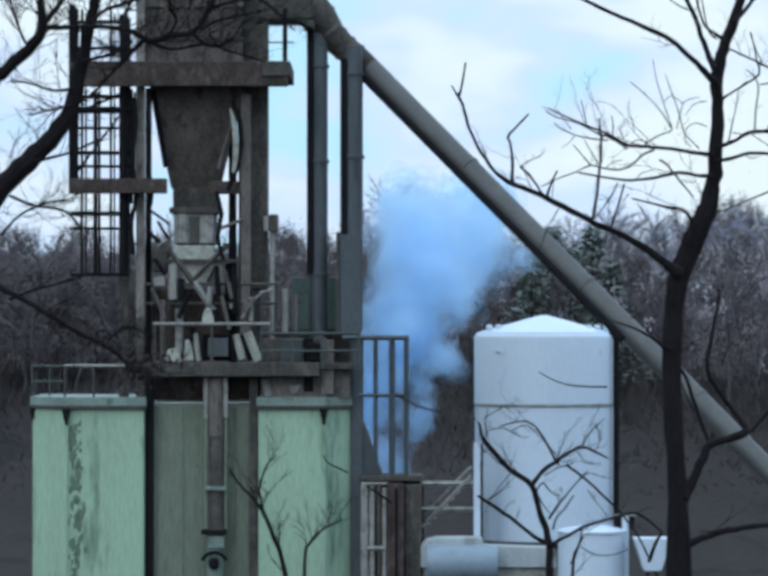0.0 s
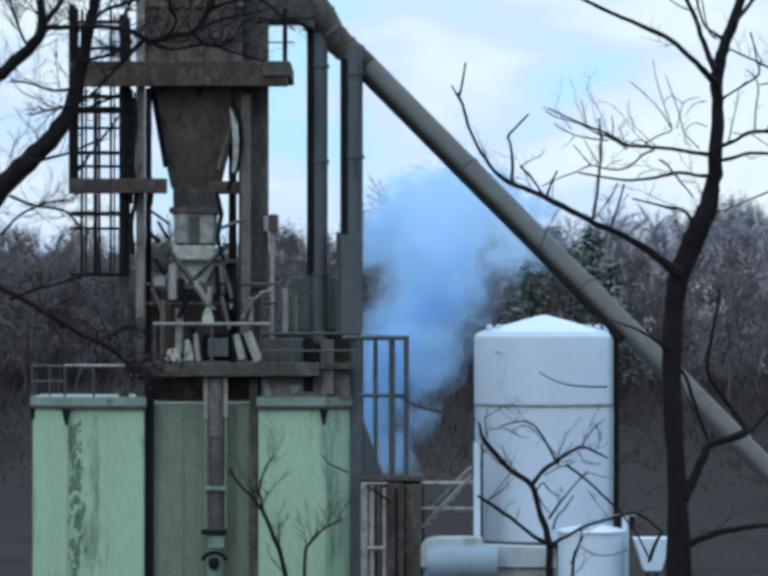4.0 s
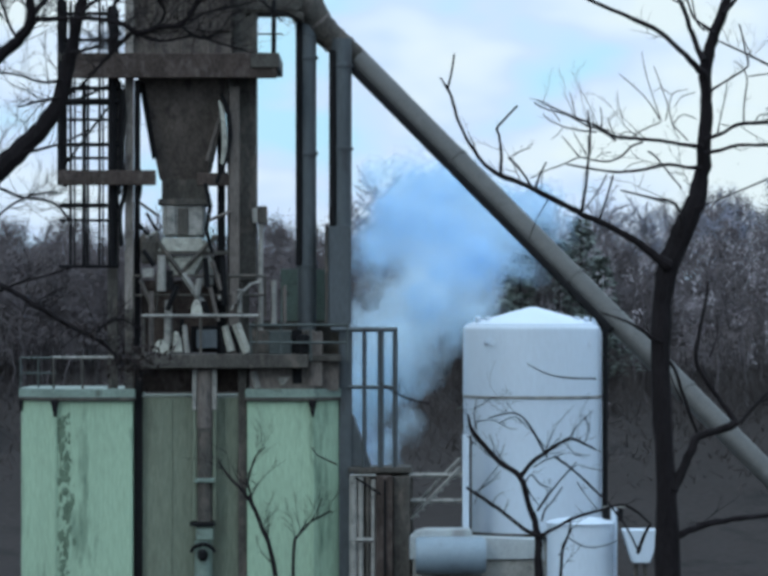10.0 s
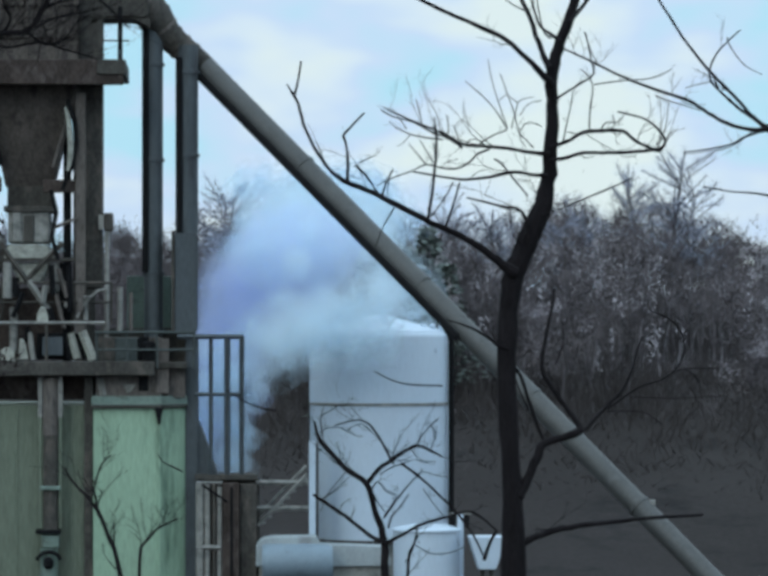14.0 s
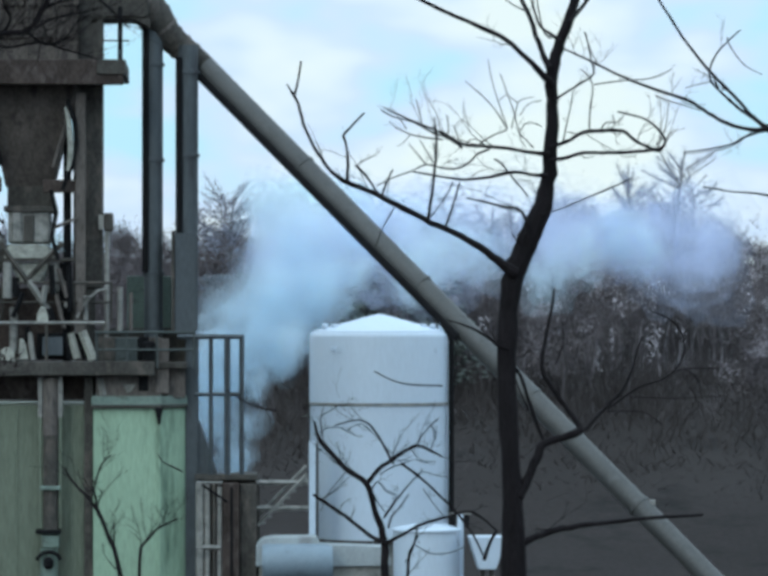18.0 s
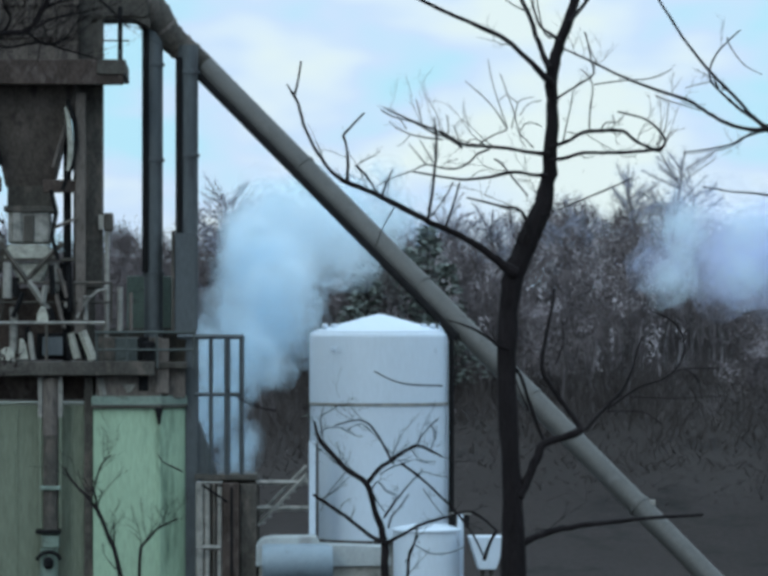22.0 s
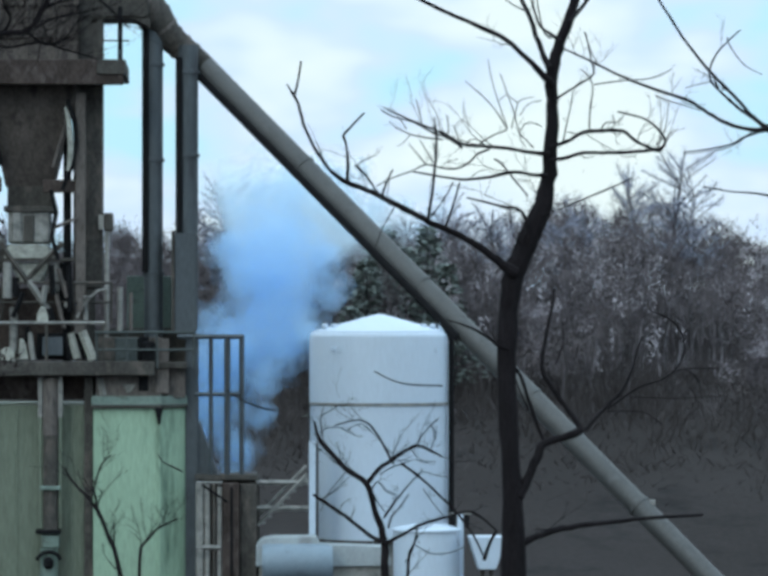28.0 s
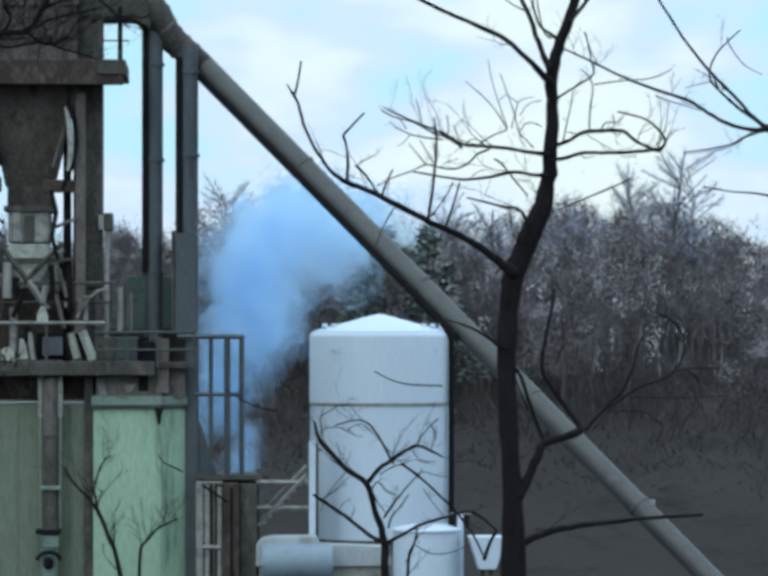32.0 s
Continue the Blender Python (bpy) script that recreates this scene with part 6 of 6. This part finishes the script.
def far_tree(x, y, h, seed, label, mat=None, twigs=26, leafy=0):
    rnd = random.Random(seed)
    verts, faces, kinds = [], [], []
    wood_tree(verts, faces, kinds, x, y, h, rnd, twigs, 1, 0.25, 0.36, 54, 0.45, (0.05, 0.95))
    if leafy:
        leaf_clumps(verts, faces, kinds, x, y, h * 0.9, rnd, 34, abs(leafy), 0.0 if leafy > 0 else 1.0)
    t = thing("hill_tree", label, "tree", "trees on the hill")
    for name, kind, m in (("trunk", 0, TRUNKS), ("crown", 1, mat or TWIGS), ("leaves", 2, LEAVES), ("pale_leaves", 4, GREY_LEAVES)):
        fs = [f for f, k in zip(faces, kinds) if k == kind]
        if not fs:
            continue
        used = sorted({i for f in fs for i in f})
        at = {v: n for n, v in enumerate(used)}
        me = bpy.data.meshes.new(name)
        me.from_pydata([verts[i] for i in used], [], [tuple(at[i] for i in f) for f in fs])
        me.materials.append(m)
        new(name, me).parent = t


def conifer(x, y, h, seed, label):
    rnd = random.Random(seed)
    z = height(x, y)
    t = thing("hill_conifer", label, "tree", "trees on the hill")
    part("trunk", pipe((x, y, z - 0.2), (x, y, z + h * 0.95), 0.11, 7, 0.02), BARK, t)
    verts, faces = [], []
    for k in range(1500):
        f = rnd.random() ** 0.8
        reach = (1 - f) ** 0.7 * h * 0.3 * (0.75 + 0.35 * math.sin(5 * f + seed)) + 0.15
        a = rnd.uniform(0, 6.283)
        r = reach * rnd.uniform(0.25, 1.0)
        c = Vector((x + r * math.cos(a), y + r * math.sin(a), z + h * (0.12 + 0.86 * f) - 0.25 * r))
        d = Vector((math.cos(a), math.sin(a), rnd.uniform(-0.5, 0.3))) * rnd.uniform(0.15, 0.42)
        s = Vector((-math.sin(a), math.cos(a), rnd.gauss(0, 0.4))) * rnd.uniform(0.05, 0.13)
        i = len(verts)
        verts.extend((c - s, c + s, c + d))
        faces.append((i, i + 1, i + 2))
    me = bpy.data.meshes.new("crown")
    me.from_pydata(verts, [], faces)
    me.materials.append(CONIFER)
    new("crown", me).parent = t


# hill trees whose twig colour already holds the haze of distance
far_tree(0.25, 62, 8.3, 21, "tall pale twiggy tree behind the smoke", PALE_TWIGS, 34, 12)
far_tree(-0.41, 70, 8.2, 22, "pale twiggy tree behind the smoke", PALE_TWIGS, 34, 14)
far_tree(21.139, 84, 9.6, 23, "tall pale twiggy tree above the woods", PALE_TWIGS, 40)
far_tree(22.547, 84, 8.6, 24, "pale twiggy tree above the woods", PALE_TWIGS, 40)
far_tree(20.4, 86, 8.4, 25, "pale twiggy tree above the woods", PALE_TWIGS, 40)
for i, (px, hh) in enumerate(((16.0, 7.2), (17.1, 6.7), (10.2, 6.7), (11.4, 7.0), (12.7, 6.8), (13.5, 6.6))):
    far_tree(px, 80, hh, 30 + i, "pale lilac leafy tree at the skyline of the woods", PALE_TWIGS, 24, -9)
for i, (px, yy, hh) in enumerate(((5.771, 52, 6.0), (6.622, 56, 6.8), (7.406, 54, 6.2), (8.51, 58, 6.6), (9.121, 55, 5.4), (5.028, 50, 4.6))):
    conifer(px, yy, hh, 40 + i, "dark green conifer at the edge of the woods")


# ---------------------------------------------------------------- smoke
def puff_mesh(seed, r, mat, rim):
    """Nested lumpy shells of thin smoke, each uneven in its own way, so that the rim fades."""
    bm = bmesh.new()
    off = Vector((seed * 7.3, seed * 3.1, seed * 1.7))
    for k in range(6):
        s = 1.26 - 0.175 * k
        own = off + Vector((k * 0.3, -k * 0.2, k * 0.4))
        out = bmesh.ops.create_icosphere(bm, subdivisions=3 if r > 0.6 else 2, radius=1.0)
        for v in out["verts"]:
            n = v.co.normalized()
            f = 1 + 0.45 * noise.noise(n * 1.25 + own) + 0.34 * noise.noise(n * 2.8 + own * 2) + 0.2 * noise.noise(n * 6.0 + own)
            v.co = n * r * s * f
    me = bpy.data.meshes.new("smoke_puff")
    bm.to_mesh(me)
    bm.free()
    me.materials.append(mat)
    me.materials.append(rim)
    one = len(me.polygons) // 6
    for p in me.polygons:
        p.use_smooth = True
        p.material_index = 1 if p.index < 2 * one else 0
    return me


def along(path, age):
    """Place on a path of rows (age, x, y, z, spread); goes on straight after its end."""
    for a, b in zip(path, path[1:]):
        if age <= b[0] or b is path[-1]:
            f = (age - a[0]) / (b[0] - a[0])
            return [a[j] + (b[j] - a[j]) * f for j in range(1, 5)]


# the plume leans and widens as it climbs, then blows away behind the hill
AWAY = [(9.4, 3.4, 45.0, 12.3, 2.6), (12.0, 7.07, 115.0, 13.278, 4.0), (15.0, 10.754, 180.0, 14.059, 5.0)]
# straight up from the ground: small puffs in a narrow, widening cone
RISE = [(0.0, 0.36, 4.6, -1.5, 0.05), (0.9, 0.40, 4.6, 3.9, 0.10), (1.5, 0.42, 4.8, 5.0, 0.26), (2.3, 0.62, 5.0, 6.5, 0.72), (3.1, 0.98, 5.0, 7.9, 1.16), (3.8, 1.18, 5.5, 9.0, 1.42),
        (4.9, 1.30, 7.0, 10.5, 1.6), (6.6, 1.75, 15.0, 11.7, 2.0)] + AWAY
# middle puffs come out from behind the duct base
SIDE = [(0.0, -1.873, 6.0, 4.3, 0.1), (0.8, -1.10, 5.6, 5.3, 0.12), (1.6, -0.02, 5.2, 6.5, 0.26), (2.4, 0.68, 5.2, 7.6, 0.74), (3.3, 1.05, 5.8, 8.8, 1.08),
        (4.6, 1.28, 7.5, 10.3, 1.2), (6.4, 1.75, 15.0, 11.6, 1.7)] + AWAY
# large billows hang in the upper part
BILLOW = [(0.0, -1.873, 6.4, 4.2, 0.1), (0.9, -1.20, 6.2, 6.0, 0.15), (1.9, 0.10, 6.0, 7.7, 0.15), (3.0, 0.95, 6.4, 8.9, 0.55), (4.4, 1.18, 8.0, 10.2, 0.75),
          (6.4, 1.75, 15.0, 11.4, 1.3)] + AWAY
# blown over the duct and along the edge of the woods
DRIFT = [(0.0, -1.873, 6.0, 3.987, 0.2), (1.0, -1.15, 6.0, 5.938, 0.25), (1.8, 0.208, 6.0, 7.629, 0.35), (2.8, 1.10, 7.0, 8.934, 0.7), (4.0, 2.9, 9.0, 10.149, 1.0),
         (5.0, 6.419, 14.0, 11.0, 1.3), (5.8, 10.5, 20.0, 11.3, 1.6), (6.8, 14.0, 26.0, 11.0, 1.9), (8.7, 17.6, 32.0, 10.7, 2.3), (11.4, 21.6, 37.0, 10.7, 2.7), (13.4, 28.4, 40.0, 10.836, 3.2)]
# rolls over the tank before it drifts off
FRONT = SIDE[:3] + [(2.6, 0.70, 4.2, 7.5, 0.4), (3.6, 2.0, -0.5, 8.1, 0.5), (5.2, 3.2, -1.0, 8.7, 0.75), (6.6, 4.6, 5.0, 9.5, 1.0), (8.6, 7.402, 16.0, 10.8, 1.4),
                     (10.6, 13.427, 26.0, 11.135, 2.0), (13.0, 18.073, 32.0, 10.776, 2.6), (16.6, 26.625, 40.0, 10.836, 3.6)]


def make_smoke():
    rnd = random.Random(8)
    sizes = {"small": 0.44, "middle": 0.76, "large": 1.12, "steam_small": 0.44, "steam": 0.8, "steam_large": 1.15, "bank": 1.05, "wide": 1.5}
    stuff = {"bank": (THIN_SMOKE, THIN_RIM), "wide": (THIN_SMOKE, THIN_RIM), **{k: (SMOKE, SMOKE_RIM) for k in ("small", "middle", "large")}}
    meshes = {k: [puff_mesh(i + 10 * len(k), r, *stuff.get(k, (PALE_SMOKE, PALE_RIM))) for i in range(5)] for k, r in sizes.items()}
    labels = {"small": "small blue-white smoke puff rising from the plant", "middle": "blue-white billow of smoke beside the ducts", "large": "large soft billow of blue-white smoke",
              "steam_small": "small pale steam puff rising from the plant", "steam": "pale white billow of steam beside the ducts", "steam_large": "large soft billow of pale steam",
              "bank": "thin lilac puff of drifting smoke", "wide": "wide thin bank of drifting lilac smoke"}
    keyed = []

    def puff(kind, path, born, lean=0.0):
        veers = kind in ("bank", "wide")
        ob = new("smoke_puff", rnd.choice(meshes[kind]))
        tagged(ob, labels[kind], "smoke", "smoke puffs")
        ob.scale = [rnd.uniform(0.85, 1.15) for _ in range(3)]
        off = Vector((rnd.uniform(-1, 1), rnd.uniform(-1, 1), rnd.uniform(-0.4, 0.4)))
        climb = rnd.uniform(0.72, 1.14)
        spin = [rnd.uniform(-9, 9) for _ in range(3)]
        base = [rnd.uniform(0, 360) for _ in range(3)]
        ages = [p[0] for p in path] + [path[-1][0] + 8, path[-1][0] + 20, path[-1][0] + 40]
        times = sorted({0.0, 32.0} | {round(born + a, 2) for a in ages if 0 < born + a < 32})
        rows = []
        for t in times:
            age = max(0.0, t - born)
            x, y, z, s = along(path, age)
            x += lean * smooth(6.5, 10.5, z)
            z = z if z < 8.6 or veers else 8.6 + (z - 8.6) * climb
            rows.append((t, pose(x + off.x * s, y + off.y * s, z + off.z * s, *[b + v * min(age, 14) for b, v in zip(base, spin)])))
        keyed.append((ob, rows))

    def lean(t):
        """How far the wind pushes the plume towards the tank."""
        return 1.0 * smooth(4.0, 7.5, t) * (1 - 0.55 * smooth(15.0, 19.0, t)) + 0.35 * math.sin(t * 1.05 + 0.4)

    def pale(t):
        return 6.6 < t < 22.6

    t = -10.0
    while t < 31.6:
        puff("steam_small" if pale(t) else "small", RISE, t, lean(t))
        t += rnd.uniform(0.23, 0.33)
    t = -9.0
    while t < 31.0:
        veer = 9.5 < t < 15.3 and rnd.random() < 0.4
        puff("bank" if veer else "steam" if pale(t) else "middle", DRIFT if veer else SIDE, t, 0.0 if veer else lean(t))
        t += rnd.uniform(0.4, 0.56)
    for t in (7.4, 7.9, 8.4, 8.8, 9.3, 9.8, 10.4, 11.0):
        puff("steam", FRONT, t)
    t = -9.0
    while t < 30.5:
        drift = 9.1 < t < 15.6
        veer = drift and rnd.random() < 0.75
        puff(("wide" if rnd.random() < 0.45 else "bank") if veer else "steam_large" if pale(t) else "large", DRIFT if veer else BILLOW, t, 0.0 if veer else lean(t))
        t += rnd.uniform(0.26, 0.4) if drift else rnd.uniform(0.55, 0.8)
    return keyed


PUFFS = make_smoke()


def motions():
    for ob, rows in PUFFS:
        walk(ob, rows)


motions()
